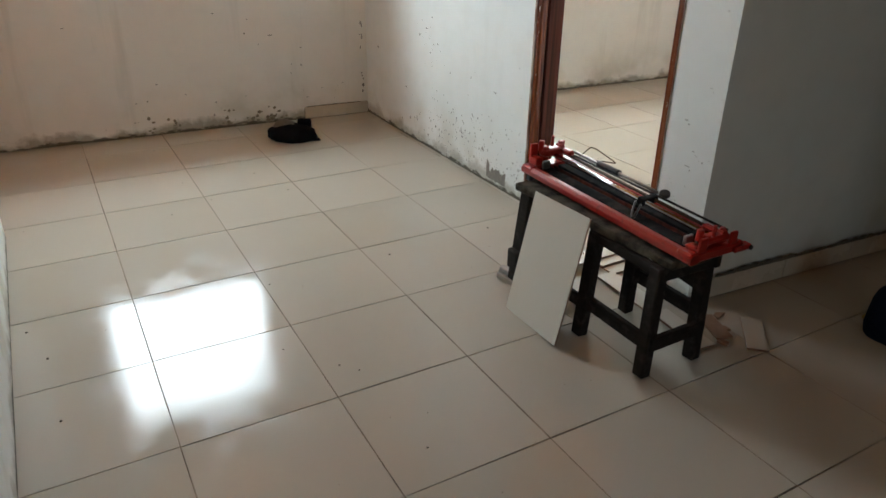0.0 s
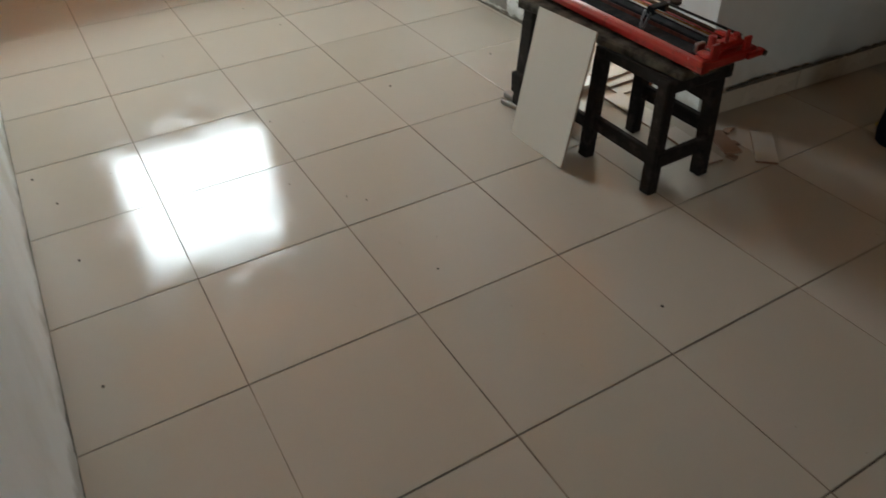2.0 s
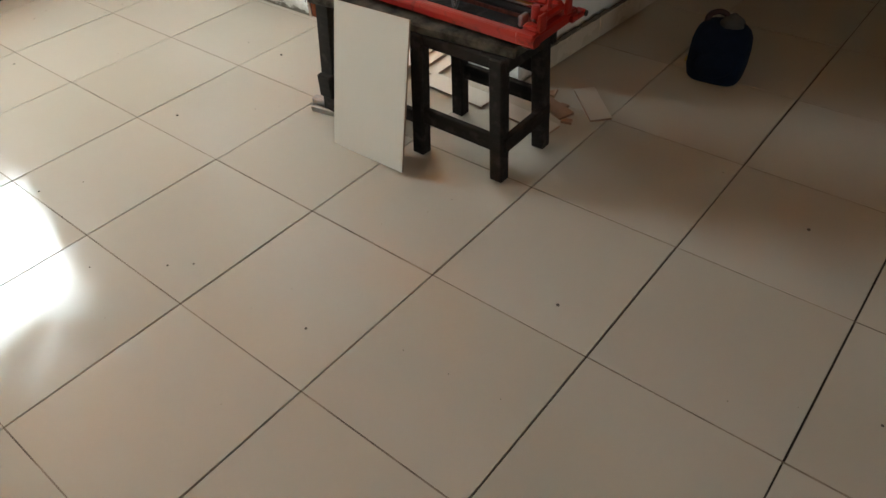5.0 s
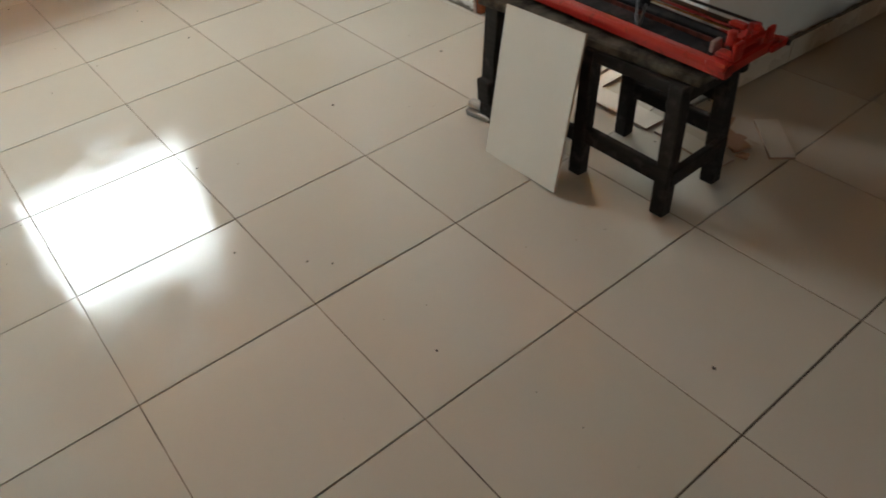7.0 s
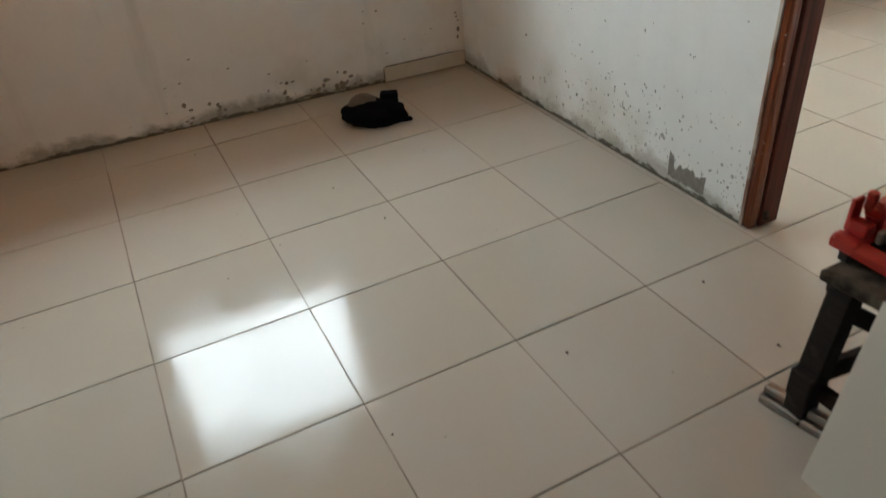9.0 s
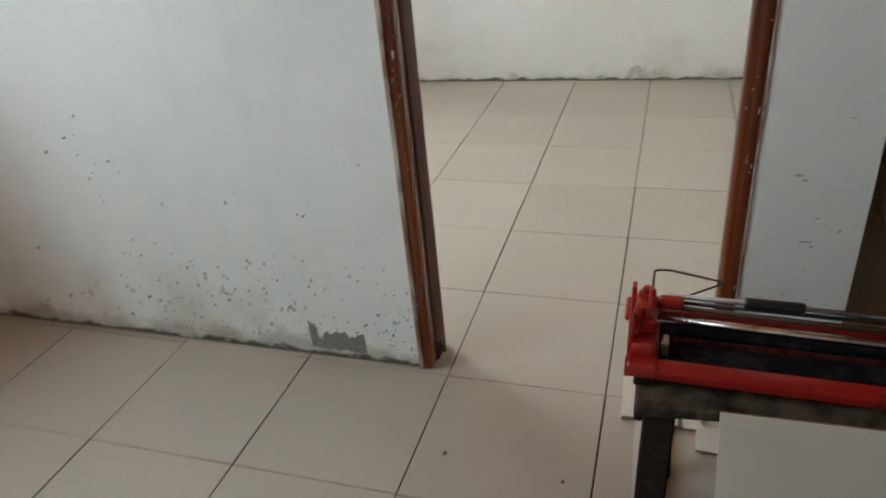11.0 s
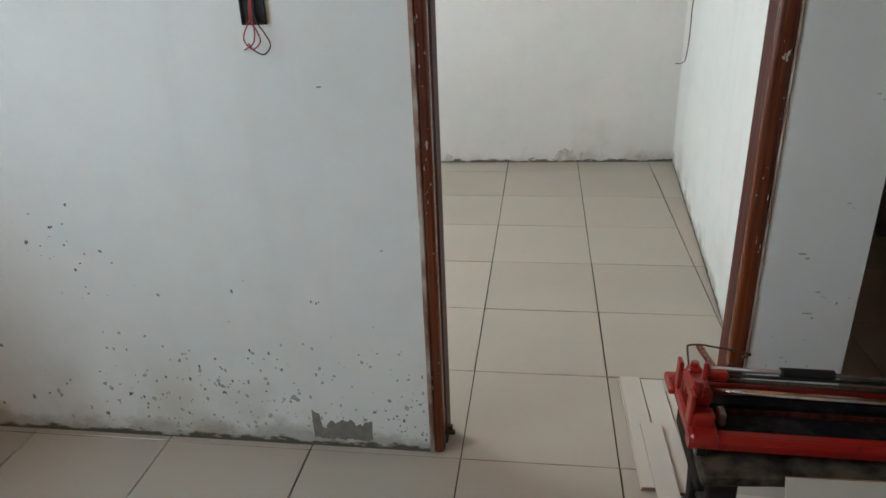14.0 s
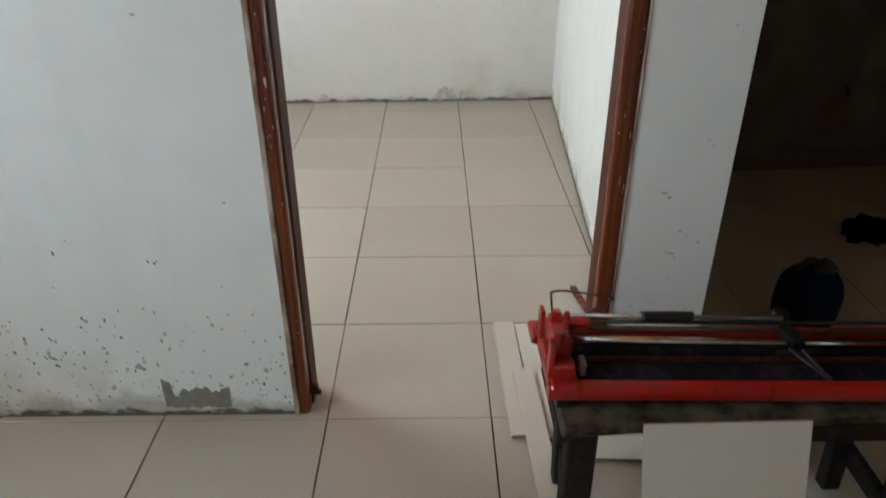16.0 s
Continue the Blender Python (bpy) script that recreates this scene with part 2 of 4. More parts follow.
# ---- mesh tools ----
def finish(name, bm, mat, smooth=False):
    me = bpy.data.meshes.new(name)
    bmesh.ops.recalc_face_normals(bm, faces=bm.faces)
    bm.to_mesh(me)
    bm.free()
    me.materials.append(mat)
    if smooth:
        for p in me.polygons:
            p.use_smooth = True
    return me


def part(name, bm, mat, parent=None, label="", smooth=False):
    ob = new(name, finish(name, bm, mat, smooth))
    if parent:
        ob.parent = parent
    return tagged(ob, label)


def thing(name, label, category, m=None, group=""):
    ob = new(name)
    if m is not None:
        ob.matrix_world = m
    return tagged(ob, label, category, group)


def box(x0, y0, z0, x1, y1, z1, bevel=0.0, bm=None, seg=1):
    bm = bm or bmesh.new()
    r = bmesh.ops.create_cube(bm, size=1)
    for v in r["verts"]:
        v.co = Vector(((x0 + x1) / 2 + v.co.x * (x1 - x0), (y0 + y1) / 2 + v.co.y * (y1 - y0), (z0 + z1) / 2 + v.co.z * (z1 - z0)))
    if bevel:
        edges = list({e for v in r["verts"] for e in v.link_edges})
        bmesh.ops.bevel(bm, geom=edges, offset=bevel, segments=seg, affect="EDGES", profile=0.6)
    return bm


def beam(a, b, w, h, bevel=0.003, bm=None):
    """A bar of section w by h from a to b."""
    a, b = Vector(a), Vector(b)
    d = b - a
    t = bmesh.new()
    box(-w / 2, -h / 2, 0, w / 2, h / 2, d.length, bevel, t)
    up = Vector((0, 0, 1)) if abs(d.normalized().z) < 0.95 else Vector((0, 1, 0))
    zax = d.normalized()
    xax = up.cross(zax).normalized()
    yax = zax.cross(xax)
    rot = Matrix((xax, yax, zax)).transposed().to_4x4()
    t.transform(Matrix.Translation(a) @ rot)
    if bm is None:
        return t
    me = bpy.data.meshes.new("tmp")
    t.to_mesh(me)
    t.free()
    bm.from_mesh(me)
    bpy.data.meshes.remove(me)
    return bm


def tube(points, r, sides=8, bm=None):
    """A round bar or wire along points."""
    bm = bm or bmesh.new()
    pts = [Vector(p) for p in points]
    rings = []
    n = None
    for k, p in enumerate(pts):
        d = (pts[min(k + 1, len(pts) - 1)] - pts[max(k - 1, 0)]).normalized()
        if n is None:
            n = d.orthogonal().normalized()
        n = (n - d * n.dot(d)).normalized()
        q = d.cross(n)
        rings.append([bm.verts.new(p + (n * math.cos(6.28318 * s / sides) + q * math.sin(6.28318 * s / sides)) * r) for s in range(sides)])
    for ra, rb in zip(rings, rings[1:]):
        for s in range(sides):
            bm.faces.new((ra[s], ra[(s + 1) % sides], rb[(s + 1) % sides], rb[s]))
    bm.faces.new(rings[0])
    bm.faces.new(list(reversed(rings[-1])))
    return bm


def spline(points, n=8):
    """A smooth line through points."""
    p = [Vector(q) for q in points]
    p = [2 * p[0] - p[1]] + p + [2 * p[-1] - p[-2]]
    out = []
    for k in range(1, len(p) - 2):
        for s in range(n):
            t = s / n
            out.append(0.5 * (2 * p[k] + (p[k + 1] - p[k - 1]) * t + (2 * p[k - 1] - 5 * p[k] + 4 * p[k + 1] - p[k + 2]) * t * t
                              + (3 * p[k] - p[k - 1] - 3 * p[k + 1] + p[k + 2]) * t ** 3))
    return out + [p[-2]]


def prism(poly, z0, z1, bm=None):
    """An upright solid on a plan."""
    bm = bm or bmesh.new()
    lo = [bm.verts.new((x, y, z0)) for x, y in poly]
    hi = [bm.verts.new((x, y, z1)) for x, y in poly]
    bm.faces.new(list(reversed(lo)))
    bm.faces.new(hi)
    for k in range(len(poly)):
        j = (k + 1) % len(poly)
        bm.faces.new((lo[k], lo[j], hi[j], hi[k]))
    return bm


def wall(name, p0, p1, th, mat, openings=(), z0=-0.05, z1=2.5, label="", ends=True):
    """A wall whose seen face runs from p0 to p1; it is th thick to the right of that way. openings: (u0, u1, z0, z1)."""
    p0, p1 = Vector(p0), Vector(p1)
    d = (p1 - p0)
    length = d.length
    d.normalize()
    n = Vector((d.y, -d.x))
    us = sorted({0.0, length, *[o[0] for o in openings], *[o[1] for o in openings]})
    zs = sorted({z0, z1, *[o[2] for o in openings], *[o[3] for o in openings]})
    us = [u for u in us if 0 <= u <= length]
    zs = [z for z in zs if z0 <= z <= z1]

    def solid(a, b):
        if not (0 <= a < len(us) - 1 and 0 <= b < len(zs) - 1):
            return False
        um, zm = (us[a] + us[a + 1]) / 2, (zs[b] + zs[b + 1]) / 2
        return not any(o[0] < um < o[1] and o[2] < zm < o[3] for o in openings)

    bm = bmesh.new()
    seen = {}

    def vert(a, b, k):
        if (a, b, k) not in seen:
            q = p0 + d * us[a] + n * th * k
            seen[(a, b, k)] = bm.verts.new((q.x, q.y, zs[b]))
        return seen[(a, b, k)]

    for a in range(len(us) - 1):
        for b in range(len(zs) - 1):
            if not solid(a, b):
                continue
            for k in (0, 1):
                bm.faces.new([vert(a, b, k), vert(a + 1, b, k), vert(a + 1, b + 1, k), vert(a, b + 1, k)])
            for da, db, e in ((-1, 0, ((a, b), (a, b + 1))), (1, 0, ((a + 1, b), (a + 1, b + 1))),
                              (0, -1, ((a, b), (a + 1, b))), (0, 1, ((a, b + 1), (a + 1, b + 1)))):
                if not solid(a + da, b + db):
                    bm.faces.new([vert(*e[0], 0), vert(*e[1], 0), vert(*e[1], 1), vert(*e[0], 1)])
    ob = part(name, bm, mat)
    return tagged(ob, label, "wall", kind="structure")


# ---- structure ----
S = 0.45          # tile module
GRIT_SPOTS = ((1.665, -0.802), (0.634, -2.085), (0.28, -2.102), (0.078, -2.157), (1.174, -2.109), (2.047, -0.187), (0.116, -0.809), (0.38, -0.326), (0.078, -0.295))
CEILING = 2.45


def west(y):
    """x of the back wall's face at y."""
    return -1.984 + 0.055 * y


def hall_side(y):
    """x of the hall face of the wall between hall and bedroom."""
    return 0.987 + 0.064 * y


def bed_side(y):
    return 0.852 + 0.0672 * y


def bed_far(x):
    return 2.905 + 0.030 * x


WY = 0.022        # face of the wall with the doorway
DOOR = (-0.083, 0.747, 2.06)
END = 0.980       # free end of that wall
# back wall with both windows, from north to south so that its thickness lies outside
y_top, y_bot = 3.05, -3.7
run = math.hypot(west(y_top) - west(y_bot), y_top - y_bot)
k = run / (y_top - y_bot)
wall("wall_west", (west(y_bot), y_bot), (west(y_top), y_top), -0.15, WALL_BACK,
     [((-1.88 - y_bot) * k, (-0.84 - y_bot) * k, 1.15, 2.22), ((0.9 - y_bot) * k, (1.9 - y_bot) * k, 1.0, 2.10)],
     label="off-white plastered wall with black mould along its foot")
wall("wall_north", (-1.985, WY), (0.900, WY), -0.113, WALL_DOOR,
     [(DOOR[0] + 1.985, DOOR[1] + 1.985, -0.06, DOOR[2])], label="cool white wall with mould splashes and a doorway")
hall_wall = part("wall_hall", prism([(0.900, WY), (END, WY), (hall_side(2.05), 2.05), (hall_side(3.0), 3.05), (bed_side(3.05), 3.05), (bed_side(0.13), 0.13), (0.900, 0.13)], -0.05, 2.5), WALL_DOOR)
tagged(hall_wall, "dull greenish-white plaster wall beside the dark hall", "wall", kind="structure")
wall("wall_bedroom_far", (-2.0, bed_far(-2.0)), (1.06, bed_far(1.06)), -0.15, WALL_PLAIN, label="plain white bedroom wall with damp marks at its foot")
wall("wall_hall_far", (1.08, 1.700), (2.9, 1.812), -0.15, HALL, label="hall's far wall, coloured dark brown for the hall's shade")
wall("wall_south", (5.6, -2.154), (-0.80, -2.213), -0.12, WALL_DOOR, label="greenish-white wall ending in a free corner")
wall("wall_alcove", (0.3, -3.6), (-2.3, -3.6), -0.12, OCHRE, label="unseen alcove wall, ochre to bounce warm light")
wall("wall_alcove_side", (0.3, -2.34), (0.3, -3.6), -0.12, OCHRE, label="unseen alcove wall, ochre to bounce warm light")
# unseen wall; its opening is added to let the fill lamp in
wall("wall_east", (5.6, 0.15), (5.6, -2.3), -0.12, DARK_WALL, [(1.25, 2.15, -0.06, 2.05)], label="unseen dark east wall with an opening added for the fill lamp")
# unseen walls added to close the place and keep light out of the hall
wall("wall_north_east", (2.78, 0.03), (5.6, 0.03), -0.12, DARK_WALL, label="unseen dark wall behind the walker, added to cut bounce light")
wall("wall_hall_east", (2.78, 2.2), (2.78, 0.153), -0.12, DARK_WALL, label="unseen dark wall added to close the hall and cut bounce light")
ceil = part("ceiling", box(-2.4, -3.75, CEILING, 5.75, 3.2, CEILING + 0.12), CEIL)
tagged(ceil, "plain unseen ceiling, tinted orange for warm bounce light", "ceiling", kind="structure")
floor = part("floor", box(-2.3, -3.75, -0.12, 5.75, 3.2, -0.0092), SCREED)
tagged(floor, "glossy cream ceramic tile floor with open dark joints", "floor", kind="structure")
yard = part("ground", box(-60, -60, -0.45, 60, 60, -0.40), MORTAR)
tagged(yard, "bare ground outside the windows", "ground", kind="structure")

# ---- door frame ----
def door_frame():
    f = thing("door_frame", "red-brown varnished timber door frame with chipped edges", "door frame")
    x0, x1, top = DOOR
    f["kind"] = "structure"

    def jamb(name, xa, xb, side, front):
        """A jamb with a rounded face and a rebate for the missing door."""
        inner = xb if side > 0 else xa
        outer = xa if side > 0 else xb
        bm = box(min(outer, inner), WY + front, 0.002, max(outer, inner), WY + 0.034, top, 0.015, seg=5)
        jb = part(name, bm, FRAME, f)
        stop = inner + (0.003 if side > 0 else 0.005)
        # the reveal's shade is put into the rebate's colour
        part("rebate", box(min(outer, stop), WY + 0.035, 0.002, max(outer, stop), WY + 0.116, top, 0.004), SHADED_RED, jb, "rebate of the frame, dark red for the shade in the reveal")
        part("paint_edge", beam((outer + side * 0.001, WY + min(front, 0) - 0.001, 0.004), (outer + side * 0.001, WY + min(front, 0) - 0.001, top), 0.013 if side > 0 else 0.006, 0.007 if side > 0 else 0.005, 0.002), EDGE, jb, "scraped pale edge of the frame")
        # flakes of paint gone from the rounded face
        rng = random.Random(int(xa * 1000))
        bm = bmesh.new()
        for k_ in range(26):
            z = rng.uniform(0.05, 1.9)
            u = rng.choice((0.25, 0.4, 0.55, 0.8))
            bmesh.ops.create_icosphere(bm, subdivisions=1, radius=1, matrix=Matrix.Translation((xa + (xb - xa) * u, WY + front + 0.0004, z)) @ Matrix.Diagonal((rng.uniform(0.0006, 0.0014), 0.0010, rng.uniform(0.0015, 0.006) * rng.choice((1, 1, 2)), 1)))
        part("paint_chip", bm, CHIPS, jb, "small pale chips in the varnish")
        return jb

    left = jamb("jamb", x0, x0 + 0.036, 1, -0.008)
    jamb("jamb", x1 - 0.044, x1, -1, 0.006)
    part("head", box(x0 + 0.05, WY - 0.012, top - 0.05, x1 - 0.046, WY + 0.118, top, 0.006), FRAME, f)
    bm = box(x0 + 0.038, WY + 0.040, 0.045, x0 + 0.054, WY + 0.056, 0.062, 0.002)
    box(x0 + 0.038, WY + 0.042, 0.030, x0 + 0.060, WY + 0.056, 0.0448, 0.003, bm)
    part("keeper", bm, WIRE, left, "rusty bolt keeper near the floor")


door_frame()


# ---- skirting ----
def skirting(name, a, b, n, high, label, caked=1.0, face=None):
    """Skirting tiles from a to b against a wall, with caked mortar on top."""
    a, b = Vector((*a, 0)), Vector((*b, 0))
    d = (b - a).normalized()
    nrm = Vector((d.y, -d.x, 0))
    run_ = (b - a).length
    sk = thing(name, label, "skirting")
    sk["kind"] = "structure"
    step = run_ / n
    base = part("mortar_bed", box(0, 0.0005, 0.0, run_, 0.007, high * 0.9), MORTAR, sk)
    rot = Matrix((d, nrm, Vector((0, 0, 1)))).transposed().to_4x4()
    base.matrix_local = Matrix.Translation(a) @ rot
    rng = random.Random(len(name))
    for k_ in range(n):
        t_ = part("tile", box(0.0015, 0.005, 0.004, step - 0.0015, 0.014, high, 0.0012), face or SKIRT, sk)
        t_.matrix_local = Matrix.Translation(a + d * (k_ * step) + nrm * rng.uniform(0, 0.002)) @ rot
    bm = bmesh.new()
    u = 0.05
    while u < run_ - 0.05:
        w = rng.uniform(0.02, 0.06)
        h = rng.uniform(0.004, 0.013) * caked
        bmesh.ops.create_icosphere(bm, subdivisions=1, radius=1, matrix=Matrix.Translation((u, 0.006, high)) @ Matrix.Diagonal((w, rng.uniform(0.006, 0.010), h, 1)))
        u += w * rng.uniform(0.7, 1.3)
    top_ = part("mortar_smear", bm, MORTAR, sk, "dark rough mortar along the top", True)
    top_.matrix_local = Matrix.Translation(a) @ rot
    return sk


skirting("skirting_hall", (hall_side(0.10), 0.10), (hall_side(1.68), 1.68), 4, 0.085, "cream skirting tiles with dark mortar along the hall wall", 1.7)
# far tiles take the dark mortar colour to stand in for hall shade
skirting("skirting_hall_far", (1.12, 1.7025), (2.76, 1.803), 4, 0.085, "skirting tiles along the hall's far wall, darkened for its shade", 1.0, MORTAR)
skirting("skirting_back", (west(-0.435), -0.435), (west(0.015), 0.015), 1, 0.080, "single cream skirting tile in the room's corner", 0.3)

# ---- bench ----
def wooden_bench():
    """Rough site bench: a caked board on splayed legs with rails, and a boxy stool frame under its east end."""
    b = thing("work_bench", "low dark-stained site bench caked with mortar", "bench")
    zt = 0.384
    # top boards
    for k_, (ya, yb, xa, xb) in enumerate(((-0.486, -0.392, 0.534, 1.285), (-0.389, -0.300, 0.538, 1.290), (-0.297, -0.215, 0.535, 1.280))):
        bm = box(xa, ya, zt, xb, yb, zt + 0.028, 0.005)
        bmesh.ops.subdivide_edges(bm, edges=[e for e in bm.edges if e.calc_length() > 0.5], cuts=10)
        for v in bm.verts:
            v.co.z += 0.003 * noise.noise(v.co * 9) - (0.002 if k_ == 1 else 0)
            v.co.y += 0.003 * noise.noise(v.co * 7 + Vector((3, 1, 0))) + 0.040 * (v.co.x - 0.534) / 0.78 * (1 if k_ == 0 else 0.5 - 0.5 * k_ + 0.3)
        part("top_board", bm, BOARD, b)
    # cross bearers
    for x in (0.555, 0.945, 1.245):
        part("bearer", box(x - 0.022, -0.452, zt - 0.045, x + 0.022, -0.225, zt - 0.001, 0.004), WOOD, b)
    # front and back aprons
    part("apron", box(0.95, -0.464, zt - 0.038, 1.265, -0.442, zt - 0.002, 0.004), WOOD, b)
    part("apron", box(0.93, -0.245, zt - 0.045, 1.275, -0.221, zt - 0.002, 0.004), WOOD, b)
    # legs of the stool frame
    feet = ((1.249, -0.466), (1.252, -0.250), (0.966, -0.486), (0.924, -0.236))
    tops = ((1.240, -0.452), (1.238, -0.250), (0.962, -0.452), (0.945, -0.250))
    for (fx, fy), (tx, ty) in zip(feet, tops):
        part("leg", beam((fx, fy, 0), (tx, ty, zt - 0.003), 0.044, 0.040, 0.004), WOOD, b)
    # low rails
    z = 0.135
    part("rail", beam((0.955, -0.478, z), (1.250, -0.470, z - 0.01), 0.022, 0.050, 0.003), WOOD, b)
    part("rail", beam((0.935, -0.236, z + 0.03), (1.246, -0.240, z + 0.03), 0.022, 0.050, 0.003), WOOD, b)
    part("rail", beam((1.262, -0.468, z - 0.015), (1.262, -0.235, z - 0.010), 0.022, 0.048, 0.003), WOOD, b)
    part("rail", beam((0.935, -0.236, 0.285), (1.246, -0.240, 0.265), 0.022, 0.055, 0.003), WOOD, b)
    # splayed west legs with a foot block
    part("leg", beam((0.570, -0.482, 0), (0.580, -0.448, zt - 0.003), 0.058, 0.046, 0.004), WOOD, b)
    part("leg", beam((0.600, -0.245, 0), (0.585, -0.262, zt - 0.003), 0.044, 0.040, 0.004), WOOD, b)
    part("foot_block", box(0.545, -0.512, 0.075, 0.605, -0.470, 0.155, 0.005), WOOD, b)
    part("rail", beam((0.560, -0.474, 0.115), (0.600, -0.246, 0.130), 0.024, 0.055, 0.003), WOOD, b)
    part("brace", beam((0.575, -0.462, 0.33), (0.598, -0.250, 0.17), 0.022, 0.040, 0.003), WOOD, b)
    part("rail", beam((0.560, -0.468, 0.10), (0.945, -0.468, 0.11), 0.020, 0.045, 0.003), WOOD, b)
    return b


wooden_bench()


# ---- tile cutter ----
def tile_cutter():
    """Manual cutter, its length along local x, its front towards local -y."""
    c = thing("tile_cutter", "red and black manual tile cutter with twin chrome rails", "tile cutter", pose(0.923, -0.335, 0.4325, 0, 1.2, 0.3))
    L, D = 0.413, 0.105
    # pressed front and back rails of the tray
    for name, s_ in (("front_rail", -1), ("back_rail", 1)):
        bm = bmesh.new()
        prof = [(s_ * (D + 0.002), 0.0), (s_ * (D + 0.004), 0.020), (s_ * (D - 0.006), 0.030), (s_ * (D - 0.026), 0.030), (s_ * (D - 0.030), 0.018), (s_ * (D - 0.030), 0.0)]
        ra = [bm.verts.new((-L, y, z)) for y, z in prof]
        rb = [bm.verts.new((L, y, z)) for y, z in prof]
        bm.faces.new(ra)
        bm.faces.new(list(reversed(rb)))
        for k_ in range(len(prof)):
            j = (k_ + 1) % len(prof)
            bm.faces.new((ra[k_], ra[j], rb[j], rb[k_]))
        bmesh.ops.bevel(bm, geom=[e for e in bm.edges if e.calc_length() > 0.5], offset=0.002, segments=2, affect="EDGES")
        part(name, bm, RED, c)
    part("bed", box(-L + 0.02, -D + 0.032, 0.004, L - 0.02, D - 0.032, 0.016, 0.002), RUBBER, c)
    for y in (-0.045, 0.040):
        part("pad", box(-L + 0.045, y - 0.026, 0.017, L - 0.045, y + 0.026, 0.026, 0.003), RUBBER, c)
    part("breaker_strip", box(-L + 0.03, -0.005, 0.014, L - 0.03, -0.002, 0.0275, 0.0005), SHADED_RED, c, "thin red breaking ridge")
    # end castings
    for s_ in (-1, 1):
        x = s_ * (L - 0.030)
        br = part("end_bracket", box(x - 0.028, -D - 0.004, 0.0, x + 0.030, D + 0.006, 0.033, 0.006), RED, c)
        up = 1.0 if s_ < 0 else 0.72       # the west casting stands taller
        for y in (-0.030, 0.040):
            part("post", box(x - 0.016, y - 0.012, 0.033, x + 0.016, y + 0.012, 0.098 * up, 0.005), RED, br)
        part("yoke", box(x - 0.020, -0.046, 0.058 * up, x + 0.022, 0.056, 0.090 * up, 0.007), RED, br)
        part("rail_socket", box(x - s_ * 0.046 - 0.024, 0.030, 0.066 * up, x - s_ * 0.046 + 0.024, 0.056, 0.088 * up, 0.006), RED, br)
        for y, dx, top, r1, r2 in ((-0.040, -0.010, 0.116, 0.012, 0.011), (-0.006, 0.010, 0.137, 0.0065, 0.0055), (0.042, 0.0, 0.108, 0.010, 0.009)):
            bm = bmesh.new()
            bmesh.ops.create_cone(bm, cap_ends=True, segments=16, radius1=r1, radius2=r2, depth=0.040, matrix=Matrix.Translation((x + dx, y, top * up - 0.020)))
            bmesh.ops.bevel(bm, geom=[e for e in bm.edges if abs(e.verts[0].co.z - e.verts[1].co.z) < 1e-5], offset=0.002, segments=2, affect="EDGES")
            part("knob", bm, RED, br)
        part("ear", box(x + s_ * 0.024 - 0.005, -0.078, 0.030, x + s_ * 0.024 + 0.005, -0.046, 0.104 * up, 0.004, seg=2), RED, br)
        part("ear", box(x + s_ * 0.024 - 0.005, 0.050, 0.030, x + s_ * 0.024 + 0.005, 0.078, 0.098 * up, 0.004, seg=2), RED, br)
        part("cheek", box(x - 0.022, -0.082, 0.030, x + 0.022, -0.050, 0.062 * up, 0.007, seg=2), RED, br)
        bm = bmesh.new()
        bmesh.ops.create_cone(bm, cap_ends=True, segments=10, radius1=0.005, radius2=0.005, depth=0.010, matrix=Matrix.Translation((x - s_ * 0.008, -0.048, 0.046)) @ pose(0, 0, 0, 90))
        part("bolt", bm, STEEL, br)
        part("lug", box(x + s_ * 0.026 - 0.014, D - 0.040, 0.004, x + s_ * 0.026 + 0.016, D + 0.030, 0.022, 0.004), RED, br)
        part("clip", box(x - s_ * 0.040 - 0.007, -0.066, 0.026, x - s_ * 0.040 + 0.007, -0.034, 0.056, 0.003), STEEL, br, "grey steel clip")
        for y in (-D + 0.02, D - 0.02):
            part("foot", box(x - 0.012, y - 0.012, -0.028 if s_ < 0 else -0.012, x + 0.012, y + 0.012, 0.0, 0.003), BLACK, br, "black rubber foot")
    part("lug_bolt", tube([(L - 0.02, D + 0.022, 0.012), (L + 0.016, D + 0.024, 0.012)], 0.008, 10), BLACK, c, "black rubber foot")
    part("guide_rail", tube([(-L + 0.03, 0.006, 0.062), (L - 0.03, 0.006, 0.052)], 0.0085, 16), CHROME, c, "chrome guide rail", True)
    part("guide_rail", tube([(-L + 0.03, 0.044, 0.066), (L - 0.03, 0.044, 0.054)], 0.0055, 12), WIRE, c, "dull dark guide rail", True)
    # carriage with breaker foot; its lever lies along the rails
    ca = part("carriage", box(0.084, -0.010, 0.046, 0.112, 0.058, 0.070, 0.006, seg=2), RUBBER, c, "black sliding carriage")
    part("breaker_foot", tube(spline([(0.080, -0.010, 0.054), (0.112, -0.052, 0.040), (0.136, -0.074, 0.031), (0.134, -0.062, 0.032), (0.106, -0.012, 0.052)], 5), 0.0036, 8), BLACK, ca, "bent dark breaker foot", True)
    bm = bmesh.new()
    bmesh.ops.create_cone(bm, cap_ends=True, segments=18, radius1=0.019, radius2=0.017, depth=0.014, matrix=Matrix.Translation((0.104, 0.090, 0.068)) @ pose(0, 0, 0, 14, 10, 0))
    bmesh.ops.bevel(bm, geom=[e for e in bm.edges if e.calc_length() < 0.009], offset=0.002, segments=2, affect="EDGES")
    part("wheel_bolt", bm, BLACK, ca, "black ribbed wheel bolt")
